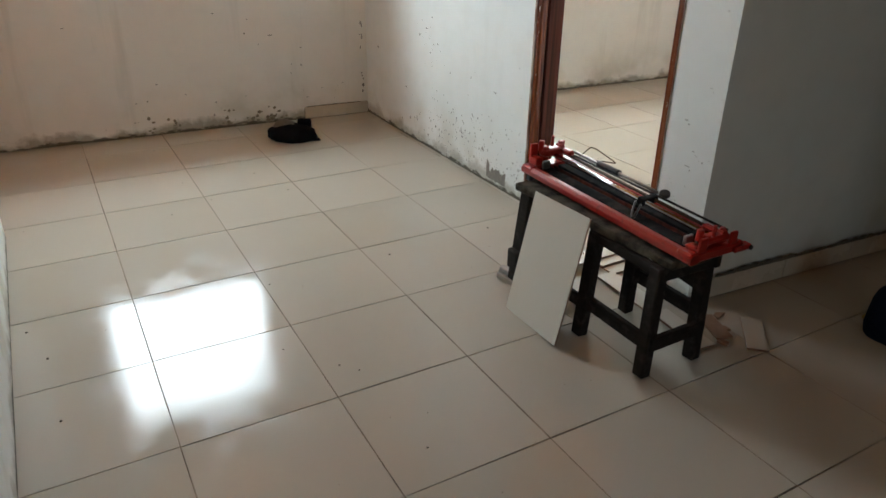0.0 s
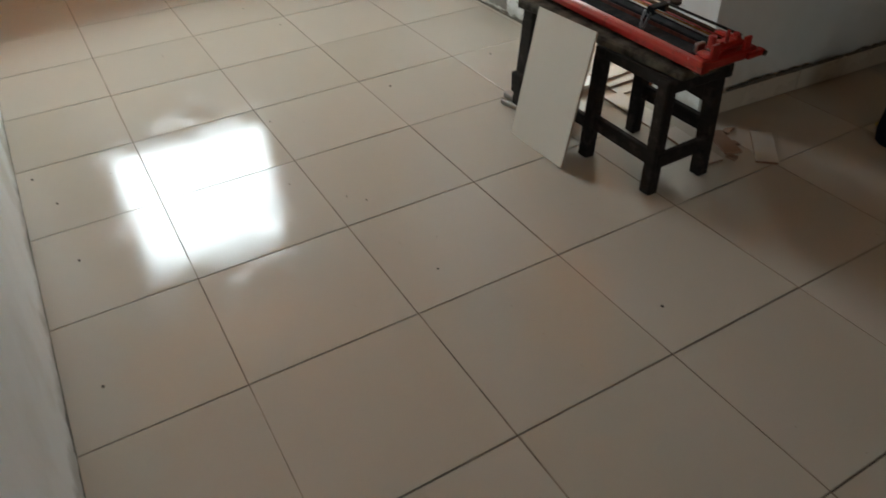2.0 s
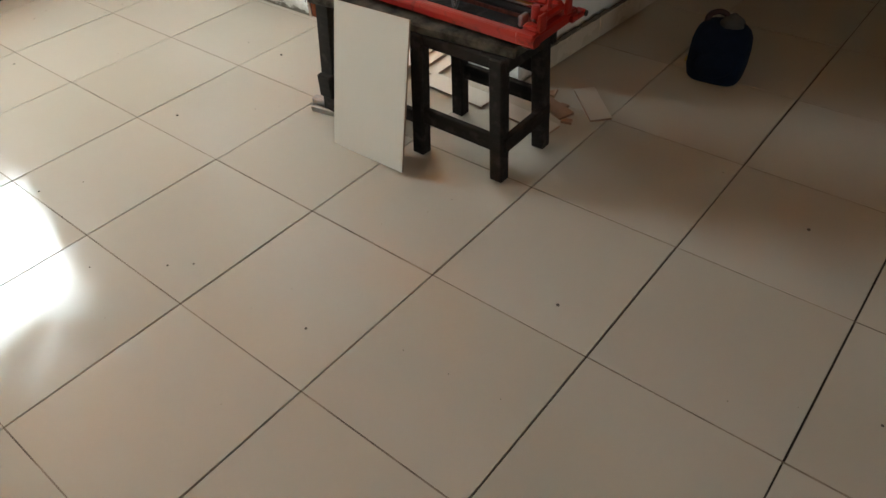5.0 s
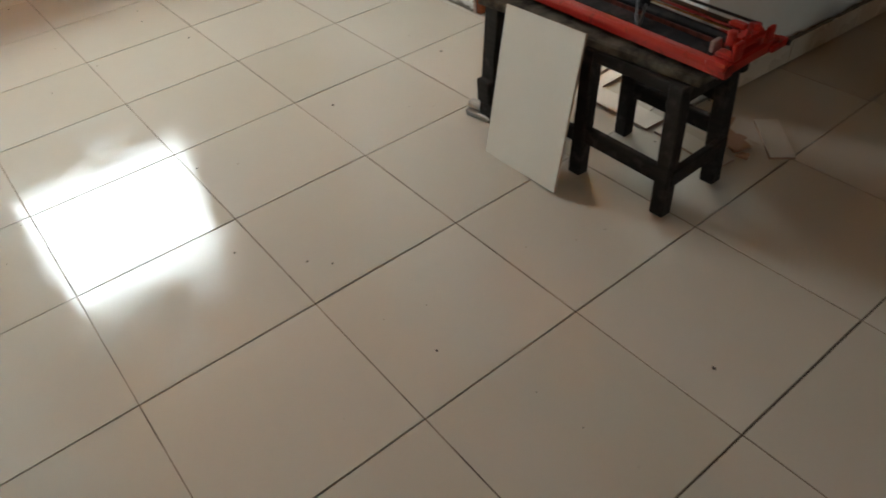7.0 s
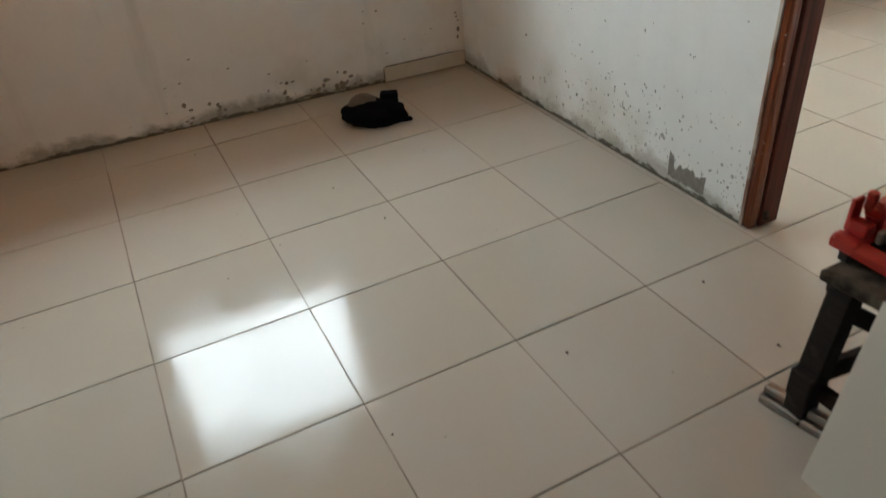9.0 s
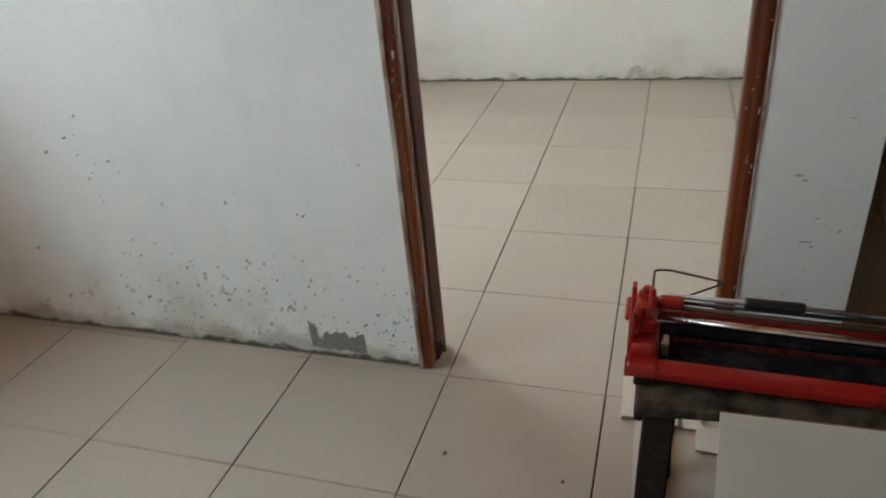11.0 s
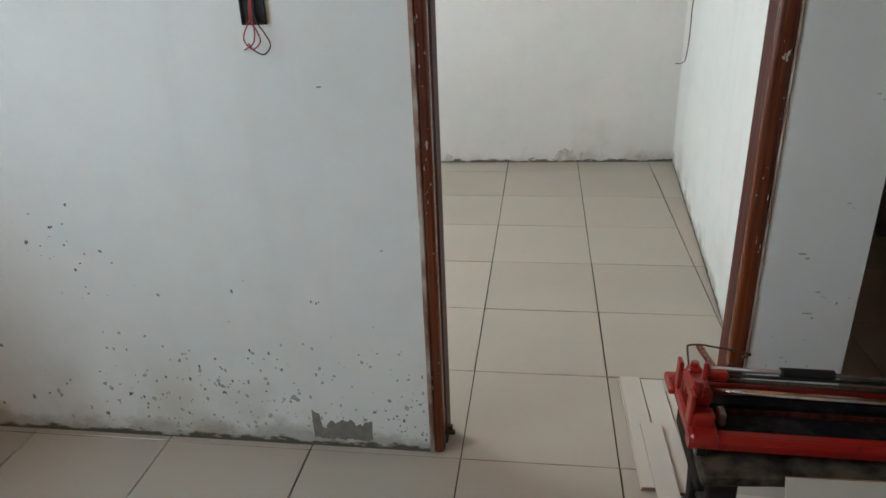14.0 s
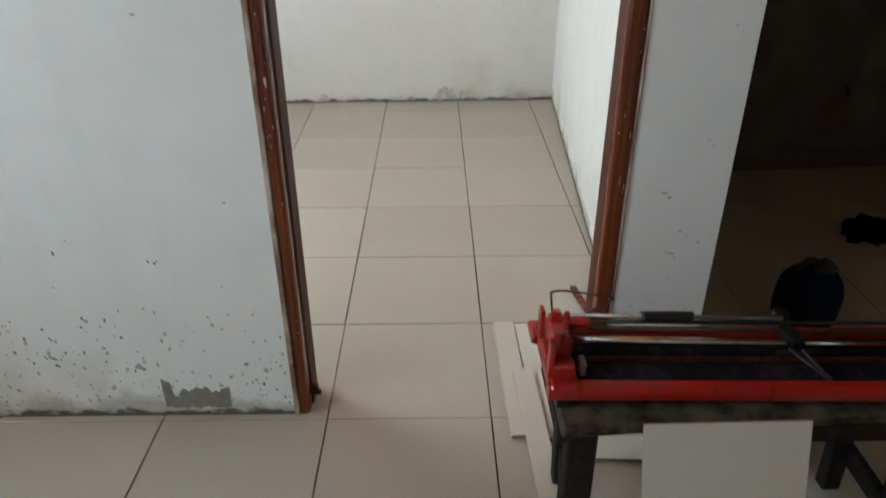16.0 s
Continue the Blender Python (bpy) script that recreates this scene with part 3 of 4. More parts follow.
    part("lever", tube([(0.095, 0.066, 0.074), (-0.06, 0.070, 0.074), (-0.345, 0.072, 0.074)], 0.0055, 10), STEEL, ca, "steel lever", True)
    part("grip", tube([(-0.200, 0.071, 0.074), (-0.192, 0.071, 0.074), (-0.100, 0.071, 0.074), (-0.092, 0.071, 0.074)], 0.0115, 12), BLACK, ca, "black rubber grip", True)
    part("side_guide", tube([(-0.38, 0.068, 0.062), (0.38, 0.068, 0.062)], 0.0040, 8), BLACK, c, "thin black guide rod", True)
    return c


tile_cutter()
wire = part("bent_wire", tube(spline([(0.552, -0.215, 0.470), (0.553, -0.165, 0.500), (0.558, -0.158, 0.505), (0.580, -0.157, 0.507), (0.60, -0.156, 0.504), (0.686, -0.157, 0.489), (0.693, -0.158, 0.485), (0.686, -0.162, 0.484), (0.620, -0.222, 0.487)], 5), 0.0024, 7), WIRE, None, "", True)
tagged(wire, "thin rusty wire bent into a V, stuck behind the tile cutter", "wire")


sliver = part("wood_sliver", beam((0.787, 0.660, 0.008), (0.832, 0.380, 0.008), 0.022, 0.012, 0.002), FRAME)
tagged(sliver, "red-brown wooden lath lying on the bedroom floor", "wood lath")


# ---- tiles lying about ----
def loose_tile(name, label, length, width, thick, m, mat=None, group=""):
    """A pale tile with a clay body showing at its edges."""
    t_ = thing(name, label, "tile", m, group)
    part("glaze", box(-width / 2, -length / 2, thick - 0.0018, width / 2, length / 2, thick, 0.0006), mat or WHITE_TILE, t_)
    part("body", box(-width / 2 + 0.0008, -length / 2 + 0.0008, 0, width / 2 - 0.0008, length / 2 - 0.0008, thick - 0.0018, 0.0006), BISCUIT, t_, "clay body of the tile")
    return t_


# leaning on the bench front: foot on the floor, upper edge against the top board
foot, head_ = Vector((0.848, -0.598, 0.001)), Vector((0.832, -0.489, 0.437))
up_ = (head_ - foot)
tall = up_.length
up_.normalize()
side_ = Vector((1, -0.045, 0)).normalized()
out_ = side_.cross(up_).normalized()
side_ = up_.cross(out_)
lean = Matrix((side_, up_, out_)).transposed().to_4x4()
if out_.y > 0:
    lean = Matrix((-side_, up_, -out_)).transposed().to_4x4()
lean.translation = (foot + head_) / 2 + Vector((0, -0.0092, 0.0))
loose_tile("leaning_tile", "pale cream wall tile leaning against the bench", tall, 0.305, 0.008, lean)

# stack of cut strips in the doorway
for k_, (x, y, z, ln, wd, rz) in enumerate(((0.522, 0.175, 0.001, 0.52, 0.066, 1.5), (0.594, 0.165, 0.001, 0.52, 0.070, 1.5), (0.663, 0.145, 0.001, 0.48, 0.056, 1.5),
                                            (0.524, 0.172, 0.0097, 0.52, 0.064, 1.2), (0.596, 0.160, 0.0097, 0.52, 0.068, 1.8), (0.561, -0.100, 0.0184, 0.56, 0.060, 1.6))):
    loose_tile("tile_strip", "narrow pale offcut strip in a stack by the doorway", ln, wd, 0.0085, pose(x, y, z, 0, 0, rz), group="stacked tile strips")
# broken pieces behind the bench
loose_tile("tile_offcut", "cut cream tile offcut lying behind the bench", 0.29, 0.085, 0.009, pose(0.825, -0.130, 0.001, 0, 0, 87), group="offcuts on the floor")
loose_tile("tile_offcut", "cut cream tile offcut lying behind the bench", 0.25, 0.070, 0.009, pose(1.120, -0.150, 0.001, 0, 0, 84), OFFCUT, group="offcuts on the floor")
loose_tile("tile_offcut", "broken tile piece lying clay side up beside the bench", 0.15, 0.060, 0.009, pose(1.165, -0.040, 0.001, 0, 0, 70), BISCUIT, group="offcuts on the floor")
loose_tile("tile_offcut", "narrow cream tile strip beside the bench", 0.205, 0.072, 0.009, pose(1.264, 0.048, 0.001, 0, 0, 46), OFFCUT, group="offcuts on the floor")
for k_ in range(3):
    fragment = part("tile_fragment", prism([(0, 0), (0.035 + 0.01 * k_, 0.008), (0.028, 0.030), (0.006, 0.024)], 0.001, 0.009), BISCUIT)
    fragment.matrix_world = pose(1.235 - 0.05 * k_, -0.105 + 0.06 * k_, 0, 0, 0, 50 * k_)
    tagged(fragment, "small broken piece of red clay tile on the floor", "tile fragment", "fragments on the floor")

# ---- metal bars under the bench ----
for k_, (z, dy) in enumerate(((0.001, 0.0), (0.026, 0.012))):
    bar = part("metal_profile", box(-0.17, -0.014, 0, 0.17, 0.014, 0.024, 0.004), STEEL)
    bar.matrix_world = pose(0.657, -0.478 + dy, z, 0, 0, 10)
    tagged(bar, "short grey metal profile lying under the bench", "metal profile", "profiles under the bench")
nail = part("nail", tube([(0.520, -0.372, 0.003), (0.562, -0.395, 0.003)], 0.002, 6), WIRE)
tagged(nail, "dark nail lying on the tiles", "nail")


# ---- soft things ----
def blob(rx, ry, rz, seed, amp, freq, sub=4, flat=0.0):
    """A lumpy closed shape that sits flat on its base."""
    bm = bmesh.new()
    bmesh.ops.create_icosphere(bm, subdivisions=sub, radius=1)
    off = Vector((seed * 3.1, seed * 1.7, seed))
    for v in bm.verts:
        p = v.co.copy()
        r = 1 + amp * noise.fractal(p * freq + off, 0.8, 2.0, 3)
        q = p * r
        q.z = max(q.z, flat - 1 if flat else -1)
        v.co = Vector((q.x * rx, q.y * ry, q.z * rz))
    lo = min(v.co.z for v in bm.verts)
    for v in bm.verts:
        v.co.z -= lo
    return bm


def rounded_bag(w, d, h):
    """Upright bag body: a squarish plan that narrows to a rounded top."""
    bm = bmesh.new()
    n_, rows_ = 28, []
    for z, s_ in ((0, 0.86), (0.015, 0.95), (0.06, 1.0), (0.13, 1.0), (0.18, 0.96), (0.215, 0.86), (0.24, 0.68), (0.252, 0.40)):
        row = []
        for k_ in range(n_):
            a = 6.28318 * k_ / n_
            ca, sa = math.cos(a), math.sin(a)
            x = math.copysign(abs(ca) ** 0.55, ca) * w / 2 * s_
            y = math.copysign(abs(sa) ** 0.60, sa) * d / 2 * s_
            p = Vector((x, y, z * h / 0.252))
            row.append(bm.verts.new(p * (1 + 0.035 * noise.noise(p * 14)) if z else p))
        rows_.append(row)
    for ra, rb in zip(rows_, rows_[1:]):
        for k_ in range(n_):
            j = (k_ + 1) % n_
            bm.faces.new((ra[k_], ra[j], rb[j], rb[k_]))
    bm.faces.new(list(reversed(rows_[0])))
    bm.faces.new(rows_[-1])
    return bm


def hall_bag():
    b = thing("backpack", "dark navy cloth backpack standing on the hall floor", "backpack", pose(1.512, 0.455, 0.002, 0, 0, 6))
    part("body", rounded_bag(0.192, 0.150, 0.195), NAVY, b, smooth=True)
    part("carry_loop", tube(spline([(-0.062, 0.0, 0.176), (-0.056, 0, 0.208), (-0.028, 0, 0.226), (0.000, 0, 0.218), (0.010, 0, 0.182)], 6), 0.010, 8), STRAP, b, "dull dark red carry loop", True)
    part("flap", blob(0.036, 0.032, 0.032, 4, 0.2, 2, 3), GREYCLOTH, b, "grey cloth bulging from the top", True).location = (0.024, -0.01, 0.165)
    part("front_pocket", blob(0.068, 0.020, 0.052, 6, 0.10, 1.6, 3), NAVY, b, smooth=True).location = (0.0, -0.068, 0.020)
    part("tag", box(-0.101, -0.045, 0.050, -0.095, -0.015, 0.062, 0.002), YELLOW, b, "small yellow tag")
    return b


hall_bag()
heap = thing("cap_and_pouch", "black cloth pouch with a brown worn flap lying on the floor", "pouch", pose(-1.605, -0.655, 0.001, 0, 0, 62))
part("body", blob(0.148, 0.106, 0.070, 2, 0.16, 1.5, 4, 0.62), CLOTH, heap, smooth=True)
part("flap", blob(0.078, 0.066, 0.046, 7, 0.15, 1.8, 3, 0.6), LEATHER, heap, "worn brown flap", True).location = (-0.045, 0.015, 0.052)
part("handle", box(-0.040, -0.024, 0.0, 0.040, 0.028, 0.058, 0.012, seg=3), CLOTH, heap, smooth=True).location = (0.070, 0.040, 0.056)
part("strap_end", blob(0.035, 0.022, 0.012, 9, 0.3, 2.0, 2, 0.6), CLOTH, heap, smooth=True).location = (0.140, -0.020, 0.0)

rag = part("rag", blob(0.11, 0.08, 0.040, 11, 0.55, 2.2, 4, 0.6), CLOTH, None, "", True)
rag.matrix_world = pose(2.06, 1.06, 0.001, 0, 0, 30)
tagged(rag, "crumpled dark rag on the hall floor", "rag")


def cup():
    b = thing("plastic_cup", "small milky plastic cup standing on the tiles", "cup", pose(2.345, -0.330, 0.002))
    bm = bmesh.new()
    prof = [(0.0, 0.0), (0.034, 0.0), (0.044, 0.085), (0.047, 0.088), (0.047, 0.091), (0.043, 0.091), (0.032, 0.004), (0.0, 0.004)]
    rows_ = [[bm.verts.new((r * math.cos(6.28318 * k_ / 24), r * math.sin(6.28318 * k_ / 24), z)) for k_ in range(24)] for r, z in prof[1:-1]]
    for ra, rb in zip(rows_, rows_[1:]):
        for k_ in range(24):
            j = (k_ + 1) % 24
            bm.faces.new((ra[k_], ra[j], rb[j], rb[k_]))
    bm.faces.new(list(reversed(rows_[0])))
    bm.faces.new(rows_[-1])
    part("wall", bm, MILKY, b, smooth=True)


cup()


# ---- electrics ----
def switch_box():
    b = thing("switch_box", "open black wall box with loose red wires hanging out", "switch box", pose(-0.449, WY, 1.267))
    w, h = 0.030, 0.056
    bm = box(-w, -0.0035, -h, w, -0.001, h, 0.001)
    part("back_plate", bm, BLACK, b)
    for xa, za, xb, zb in ((-w, -h, -w + 0.004, h), (w - 0.004, -h, w, h), (-w + 0.004, -h, w - 0.004, -h + 0.004), (-w + 0.004, h - 0.004, w - 0.004, h)):
        part("rim", box(xa, -0.008, za, xb, -0.0035, zb, 0.0008), BLACK, b)
    wires = (
        (REDWIRE, ((0.0, -0.004, 0.02), (-0.004, -0.012, -0.035), (-0.020, -0.020, -0.070), (-0.022, -0.024, -0.090), (-0.004, -0.026, -0.108), (0.016, -0.024, -0.092), (0.010, -0.020, -0.070), (-0.006, -0.014, -0.04), (-0.004, -0.004, 0.01))),
        (DARKWIRE, ((0.004, -0.004, 0.015), (0.006, -0.014, -0.04), (0.030, -0.024, -0.075), (0.040, -0.026, -0.100), (0.022, -0.026, -0.120), (-0.004, -0.022, -0.110), (-0.014, -0.022, -0.095))),
        (REDWIRE, ((-0.006, -0.004, 0.02), (0.000, -0.014, -0.04), (0.004, -0.022, -0.075), (-0.004, -0.022, -0.097), (-0.026, -0.020, -0.110))),
    )
    for mt, pts in wires:
        part("wire", tube(spline(pts, 6), 0.0017, 6), mt, b, smooth=True)


hook = part("wall_hook", tube(spline([(2.23, 1.768, 0.405), (2.23, 1.745, 0.400), (2.23, 1.735, 0.385), (2.23, 1.742, 0.372)], 5), 0.009, 8), BLACK, None, "", True)
tagged(hook, "stubby dark hook on the dim hall wall", "hook")
switch_box()
cable_line = [(bed_side(y) - 0.006, y, z) for y, z in ((2.60, 1.75), (2.60, 1.35), (2.62, 1.08), (2.65, 0.95), (2.64, 0.84), (2.68, 0.73), (2.78, 0.655))] + [(1.000, 2.87, 0.630)]
cable = part("loose_cable", tube(spline(cable_line, 6), 0.0028, 6), DARKWIRE, None, "", True)
tagged(cable, "thin dark cable hanging down in the bedroom corner", "cable")

# ---- marks on the walls ----
rng = random.Random(7)


def fleck(bm, x, z, r, stretch=1.0):
    """A small ragged flake on the wall with the doorway."""
    if -0.095 < x < 0.745:
        return
    n_ = rng.randint(6, 9)
    a0 = rng.random() * 6
    ring = []
    for k_ in range(n_):
        a = a0 + 6.28318 * k_ / n_
        q = r * rng.uniform(0.5, 1.15)
        ring.append((x + math.cos(a) * q, z + math.sin(a) * q * stretch))
    lo = [bm.verts.new((p[0], WY - 0.0004, p[1])) for p in ring]
    hi = [bm.verts.new((x + (p[0] - x) * 0.85, WY - 0.0012, z + (p[1] - z) * 0.85)) for p in ring]
    bm.faces.new(hi)
    for k_ in range(n_):
        j = (k_ + 1) % n_
        bm.faces.new((lo[k_], lo[j], hi[j], hi[k_]))


bm = bmesh.new()
for x, z, r in ((-0.191, 0.643, 0.0046), (-0.399, 0.488, 0.0046), (-0.385, 0.483, 0.0050), (-0.378, 0.487, 0.0036), (-0.487, 0.168, 0.013), (-0.476, 0.160, 0.009), (-0.313, 1.066, 0.0080),
                (-1.199, 0.647, 0.0075), (-1.052, 0.759, 0.0055), (-1.117, 0.693, 0.0048), (-1.086, 0.640, 0.0055), (-0.984, 0.624, 0.0058), (-0.841, 0.494, 0.0062),
                (-1.382, 0.304, 0.0080), (-1.328, 0.123, 0.0095), (-1.000, 0.152, 0.0085), (-1.093, 0.074, 0.0095), (-0.202, 0.174, 0.0060), (-0.165, 0.106, 0.0062), (-0.183, 0.121, 0.0044), (-1.790, 0.478, 0.0100), (-1.440, 0.093, 0.0065), (-1.272, 0.139, 0.0050)):
    fleck(bm, x, z, r, 0.4 if z > 1 else 1.0)
for x, z in ((-0.798, 0.218), (-0.710, 0.202), (-0.618, 0.214), (-0.543, 0.316), (-0.622, 0.512)):
    fleck(bm, x, z, 0.0040, 2.2)
for k_ in range(70):       # near the jamb
    fleck(bm, -0.10 - abs(rng.gauss(0, 0.11)), 0.04 + abs(rng.gauss(0, 0.20)), rng.choice((0.0012, 0.0016, 0.002, 0.0034)), rng.uniform(0.7, 1.6))
for k_ in range(120):      # broad splash between jamb and corner
    fleck(bm, rng.gauss(-0.70, 0.24), 0.05 + abs(rng.gauss(0.08, 0.15)), rng.choice((0.0012, 0.0015, 0.002, 0.003, 0.0042)), rng.uniform(0.7, 1.9))
for k_ in range(22):       # drifting up towards the back corner
    u = rng.random()
    fleck(bm, -0.95 - 0.25 * u + rng.gauss(0, 0.05), 0.46 + 0.24 * u + rng.gauss(0, 0.07), rng.choice((0.0012, 0.0018, 0.0026, 0.0038)), rng.uniform(0.6, 1.4))
for k_ in range(26):       # towards the hall corner
    fleck(bm, rng.uniform(0.76, 0.97), 0.08 + abs(rng.gauss(0.05, 0.2)), rng.uniform(0.0015, 0.004), rng.uniform(0.6, 1.5))
flecks = part("mould_flecks", bm, MOULD)
tagged(flecks, "dark mould flecks scattered over the white wall", "mould", kind="stuff")

bm = bmesh.new()
for k_ in range(120):      # older, paler blooms
    fleck(bm, rng.gauss(-0.55, 0.34), 0.03 + abs(rng.gauss(0.03, 0.15)), rng.uniform(0.003, 0.0085), rng.uniform(0.6, 1.5))
for k_ in range(24):
    fleck(bm, rng.uniform(0.77, 0.96), 0.10 + abs(rng.gauss(0.12, 0.15)), rng.uniform(0.0015, 0.005), rng.uniform(0.5, 1.2))
for x, z, r in ((0.885, 0.560, 0.012), (0.905, 0.545, 0.008), (0.872, 0.500, 0.020), (0.835, 0.660, 0.022), (0.915, 0.790, 0.010), (0.830, 0.370, 0.007), (0.800, 0.430, 0.006), (0.930, 1.040, 0.009), (0.900, 0.330, 0.014)):
    fleck(bm, x, z, r * 0.7, 0.25)
    fleck(bm, x + 0.012, z - 0.012, r * 0.3, 0.6)
pale = part("pale_blooms", bm, PALE)
tagged(pale, "pale grey mould blooms low on the white wall", "mould", kind="stuff")
bm = bmesh.new()
for k_ in range(12):       # beads of mould down the room's corner, in two runs
    z = (0.13 if k_ < 6 else 0.46) + 0.030 * (k_ % 6) + rng.gauss(0, 0.010)
    y = -0.006 - abs(rng.gauss(0, 0.010))
    bmesh.ops.create_icosphere(bm, subdivisions=1, radius=1, matrix=Matrix.Translation((west(y) + 0.0005, y, z)) @ Matrix.Diagonal((0.002, rng.uniform(0.004, 0.010), rng.uniform(0.004, 0.016), 1)))
for k_ in range(18):       # back wall flecks
    y = rng.uniform(-2.1, -0.1)
    bmesh.ops.create_icosphere(bm, subdivisions=1, radius=1, matrix=Matrix.Translation((west(y), y, 0.05 + abs(rng.gauss(0, 0.28)))) @ Matrix.Diagonal((0.0015, rng.uniform(0.002, 0.010), rng.uniform(0.002, 0.004), 1)))
for y, z, ry, rz in ((-0.62, 0.56, 0.020, 0.004), (-0.435, 0.36, 0.007, 0.006), (-0.50, 0.37, 0.004, 0.004), (-0.78, 0.58, 0.006, 0.007), (-0.70, 0.51, 0.004, 0.004), (-1.02, 0.09, 0.006, 0.008), (-1.00, 0.17, 0.007, 0.006)):
    bmesh.ops.create_icosphere(bm, subdivisions=1, radius=1, matrix=Matrix.Translation((west(y), y, z)) @ Matrix.Diagonal((0.0018, ry, rz, 1)))
part_ = part("corner_mould", bm, MOULD)
tagged(part_, "black mould specks on the back wall and its corner", "mould", kind="stuff")
bm = bmesh.new()
for y0, n_, wide, high in ((-0.72, 18, 0.050, 0.035), (-0.94, 10, 0.016, 0.050), (-0.62, 8, 0.035, 0.016), (-1.28, 8, 0.030, 0.030), (-1.40, 6, 0.012, 0.040)):
    for k_ in range(n_):   # blotches at the wall's foot
        y = y0 + rng.gauss(0, wide)
        bmesh.ops.create_icosphere(bm, subdivisions=1, radius=1, matrix=Matrix.Translation((west(y), y, 0.014 + abs(rng.gauss(0, high)))) @ Matrix.Diagonal((0.0018, rng.uniform(0.004, 0.018), rng.uniform(0.004, 0.014), 1)))
part_ = part("foot_mould", bm, OLIVE, None, "", True)
tagged(part_, "olive-brown mould blotches at the foot of the back wall", "mould", kind="stuff")


def bare_patch(name, label, x0, x1, z0, z1, seed, notch):
    """A flaked-off place that bares grey plaster, with a ragged outline."""
    r_ = random.Random(seed)
    n_ = 34
    bm_ = bmesh.new()
    lo, hi = [], []
    for k_ in range(n_ + 1):
        u = k_ / n_
        rag_ = noise.noise(Vector((u * 7, seed, 0))) * 0.16 + r_.uniform(-0.06, 0.06)
        if u < notch * 0.55:
            share = 0.95 - 1.2 * u + rag_ * 0.4
        elif u < notch:
            share = 0.42 + rag_ * 0.5
        else:
            share = 0.58 + rag_ if u < 0.95 else 0.66 + rag_ * 0.5
        x_ = x0 + (x1 - x0) * u
        lo.append((x_, z0 + 0.010 * noise.noise(Vector((u * 9, 0, seed))) + r_.uniform(0, 0.006)))
        hi.append((x_ + r_.uniform(-0.002, 0.002), z0 + (z1 - z0) * share))
    vl = [bm_.verts.new((x, WY - 0.0006, z)) for x, z in lo]
    vm = [bm_.verts.new((x, WY - 0.0022, 0.5 * (z + h[1]))) for (x, z), h in zip(lo, hi)]
    vh = [bm_.verts.new((x, WY - 0.0006, z)) for x, z in hi]
    for k_ in range(n_):
        bm_.faces.new((vl[k_], vl[k_ + 1], vm[k_ + 1], vm[k_]))
        bm_.faces.new((vm[k_], vm[k_ + 1], vh[k_ + 1], vh[k_]))
    return tagged(part(name, bm_, PLASTER), label, "bare plaster")


bare_patch("bare_plaster_patch", "flaked patch of bare grey plaster at the wall's foot", -0.438, -0.260, 0.024, 0.135, 3, 0.22)

bm = bmesh.new()
for x0_, x1_, h_ in ((0.30, 0.44, 0.085), (0.80, 0.90, 0.05), (-0.42, -0.36, 0.05), (0.46, 0.49, 0.07)):
    n_ = 16
    lo = [bm.verts.new((x0_ + (x1_ - x0_) * k_ / n_, bed_far(x0_ + (x1_ - x0_) * k_ / n_) - 0.0008, 0.012)) for k_ in range(n_ + 1)]
    hi = [bm.verts.new((v.co.x + rng.uniform(-0.004, 0.004), v.co.y - 0.0006, 0.012 + h_ * rng.uniform(0.6, 1.0) * min(1, 4 * k_ / n_ + 0.3, 4 * (1 - k_ / n_) + 0.3))) for k_, v in enumerate(lo)]
    for k_ in range(n_):
        bm.faces.new((lo[k_], lo[k_ + 1], hi[k_ + 1], hi[k_]))
damp = part("damp_marks", bm, DAMP)
tagged(damp, "grey damp marks at the foot of the bedroom wall", "damp mark", kind="stuff")

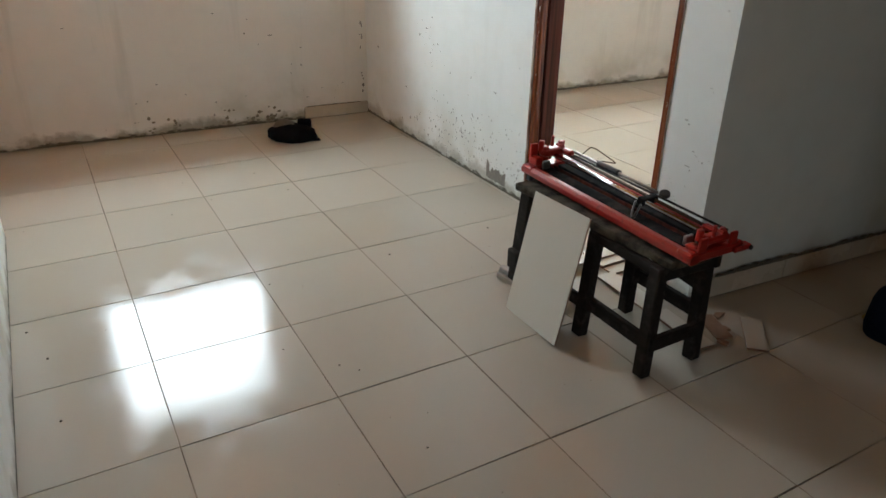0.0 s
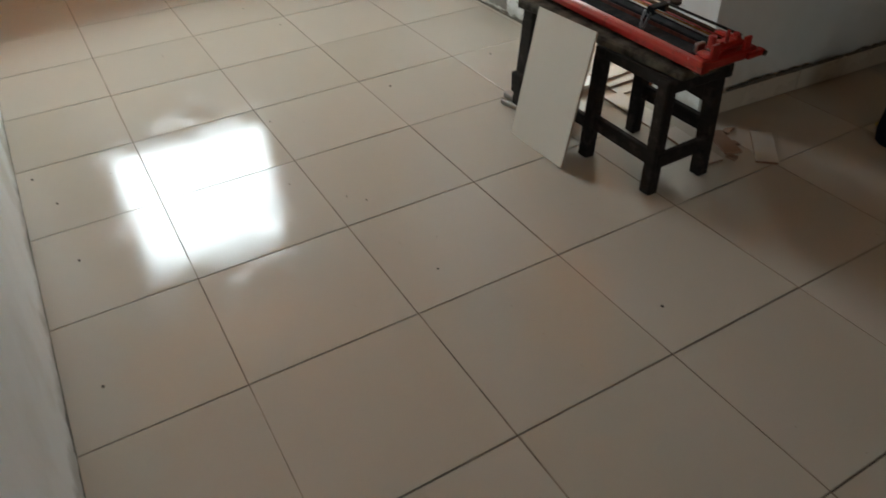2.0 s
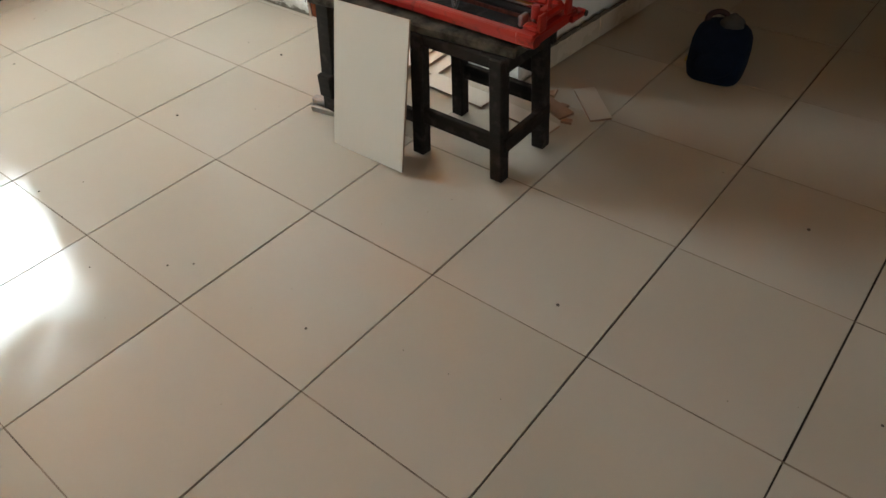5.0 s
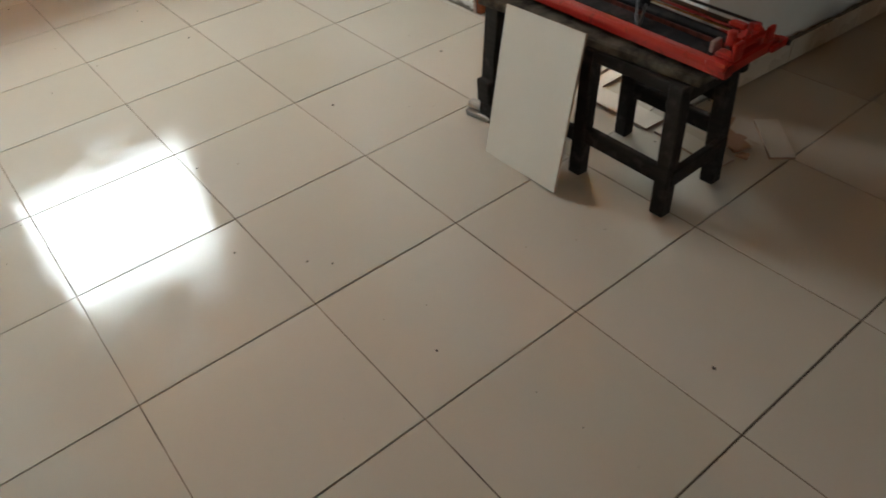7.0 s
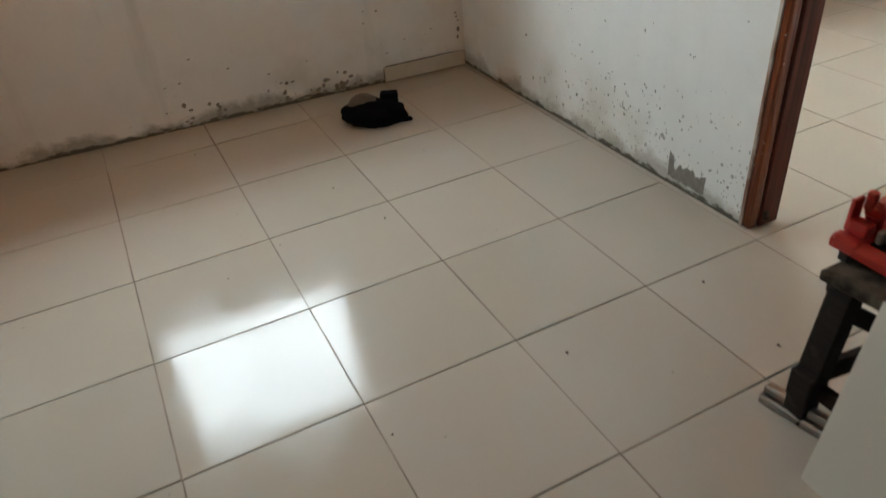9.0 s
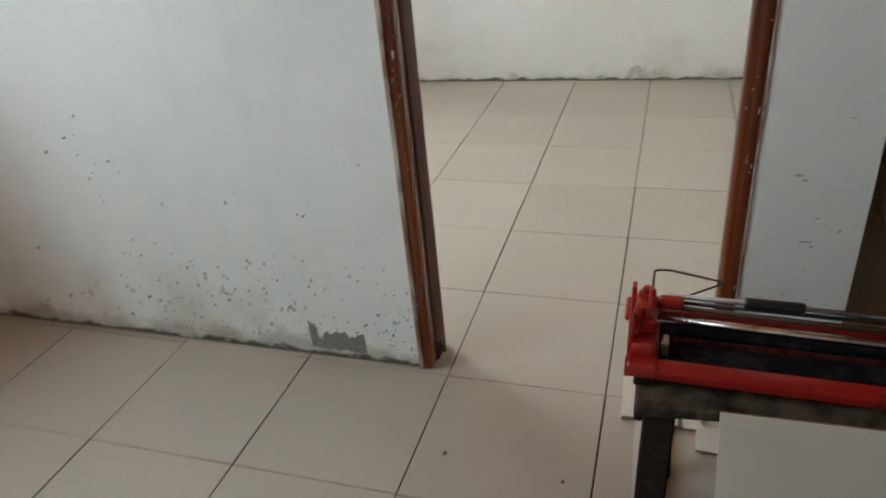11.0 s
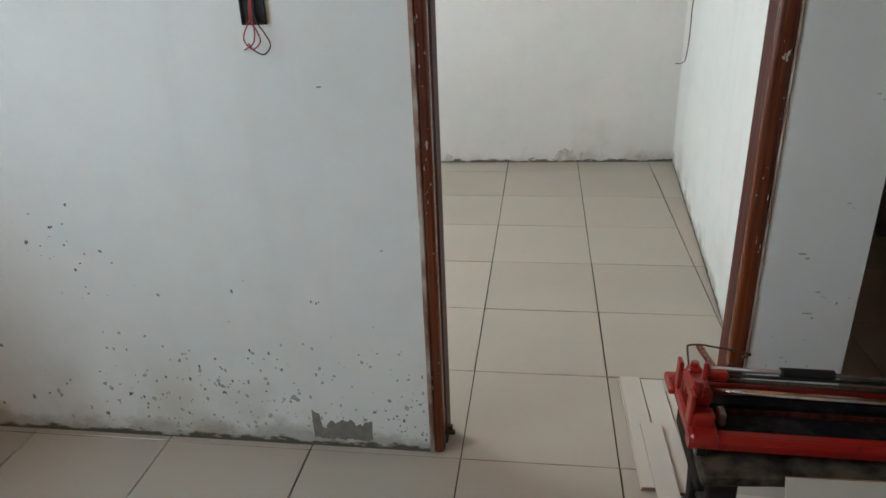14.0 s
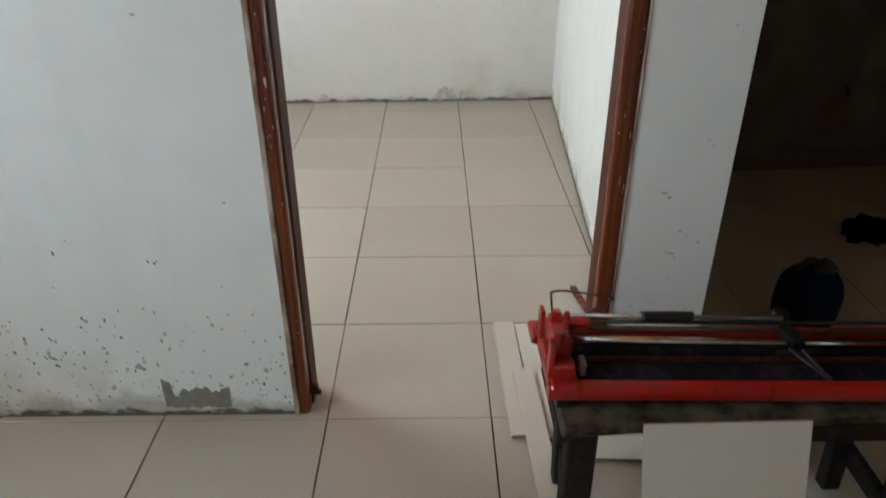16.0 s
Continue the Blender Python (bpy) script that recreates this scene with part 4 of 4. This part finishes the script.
# ---- grit on the floor ----
bm = bmesh.new()
rng = random.Random(21)
for k_ in range(70):
    x, y = rng.uniform(-1.9, 2.6), rng.uniform(-2.15, -0.02)
    r = rng.choice((0.0012, 0.0016, 0.002, 0.0035))
    bmesh.ops.create_icosphere(bm, subdivisions=1, radius=r, matrix=Matrix.Translation((x, y, r * 0.5)) @ Matrix.Diagonal((1, rng.uniform(0.6, 1.4), 0.6, 1)))
for x, y in GRIT_SPOTS:
    bmesh.ops.create_icosphere(bm, subdivisions=1, radius=0.0055, matrix=Matrix.Translation((x, y, 0.003)) @ Matrix.Diagonal((1, 0.8, 0.6, 1)))
grit = part("grit", bm, GRIT)
tagged(grit, "dark grit and mortar crumbs on the tiles", "grit", kind="stuff")


# ---- floor tiles, each laid a little out of true ----
def tile_mesh(sx_, sy_, thick, chamfer):
    bm = bmesh.new()
    rings = []
    for inset, z in ((chamfer, 0), (0, -chamfer), (0, -thick)):
        rings.append([bm.verts.new((sx * (sx_ / 2 - inset), sy * (sy_ / 2 - inset), z)) for sx, sy in ((-1, -1), (1, -1), (1, 1), (-1, 1))])
    bm.faces.new(rings[0])
    for ra, rb in zip(rings, rings[1:]):
        for k_ in range(4):
            j = (k_ + 1) % 4
            bm.faces.new((ra[k_], rb[k_], rb[j], ra[j]))
    return finish("floor_tile", bm, TILE)


# joint lines as laid: the rows creep a little from the module
LINE_X = {i: i * S - (0.014 if i > 4 else 0.0) for i in range(-5, 14)}
LINE_Y = {j: j * S + 0.001 for j in range(-8, 8)}
LINE_Y.update({-1: -0.444, -2: -0.897, -3: -1.351, -4: -1.809})
for j in range(-8, 8):
    part("grout", box(LINE_X[-5], LINE_Y[j] - 0.0019, -0.0092, LINE_X[13 if -5 <= j < 2 else 3 if j > 0 else 2], LINE_Y[j] + 0.0019, -0.0017), GROUT, floor)
slab = tile_mesh(S - 0.0042, S - 0.0034, 0.0085, 0.0008)
rng = random.Random(5)
for i in range(-5, 13):
    for j in range(-8, 7):
        if (i > 6 and j >= 1) or (i > 1 and j < -5) or (i > 2 and j > 4):
            continue
        xa, xb, ya, yb = LINE_X[i], LINE_X[i + 1], LINE_Y[j], LINE_Y[j + 1]
        t_ = new("tile", slab)
        t_.parent = floor
        t_.matrix_local = pose((xa + xb) / 2 + rng.gauss(0, 0.0005), (ya + yb) / 2 + rng.gauss(0, 0.0005), rng.uniform(-0.0008, 0.0),
                               rng.gauss(0, 0.08), rng.gauss(0, 0.08), rng.choice((0, 180)) + rng.gauss(0, 0.04)) @ Matrix.Diagonal(((xb - xa) / S, (yb - ya) / S, 1, 1))
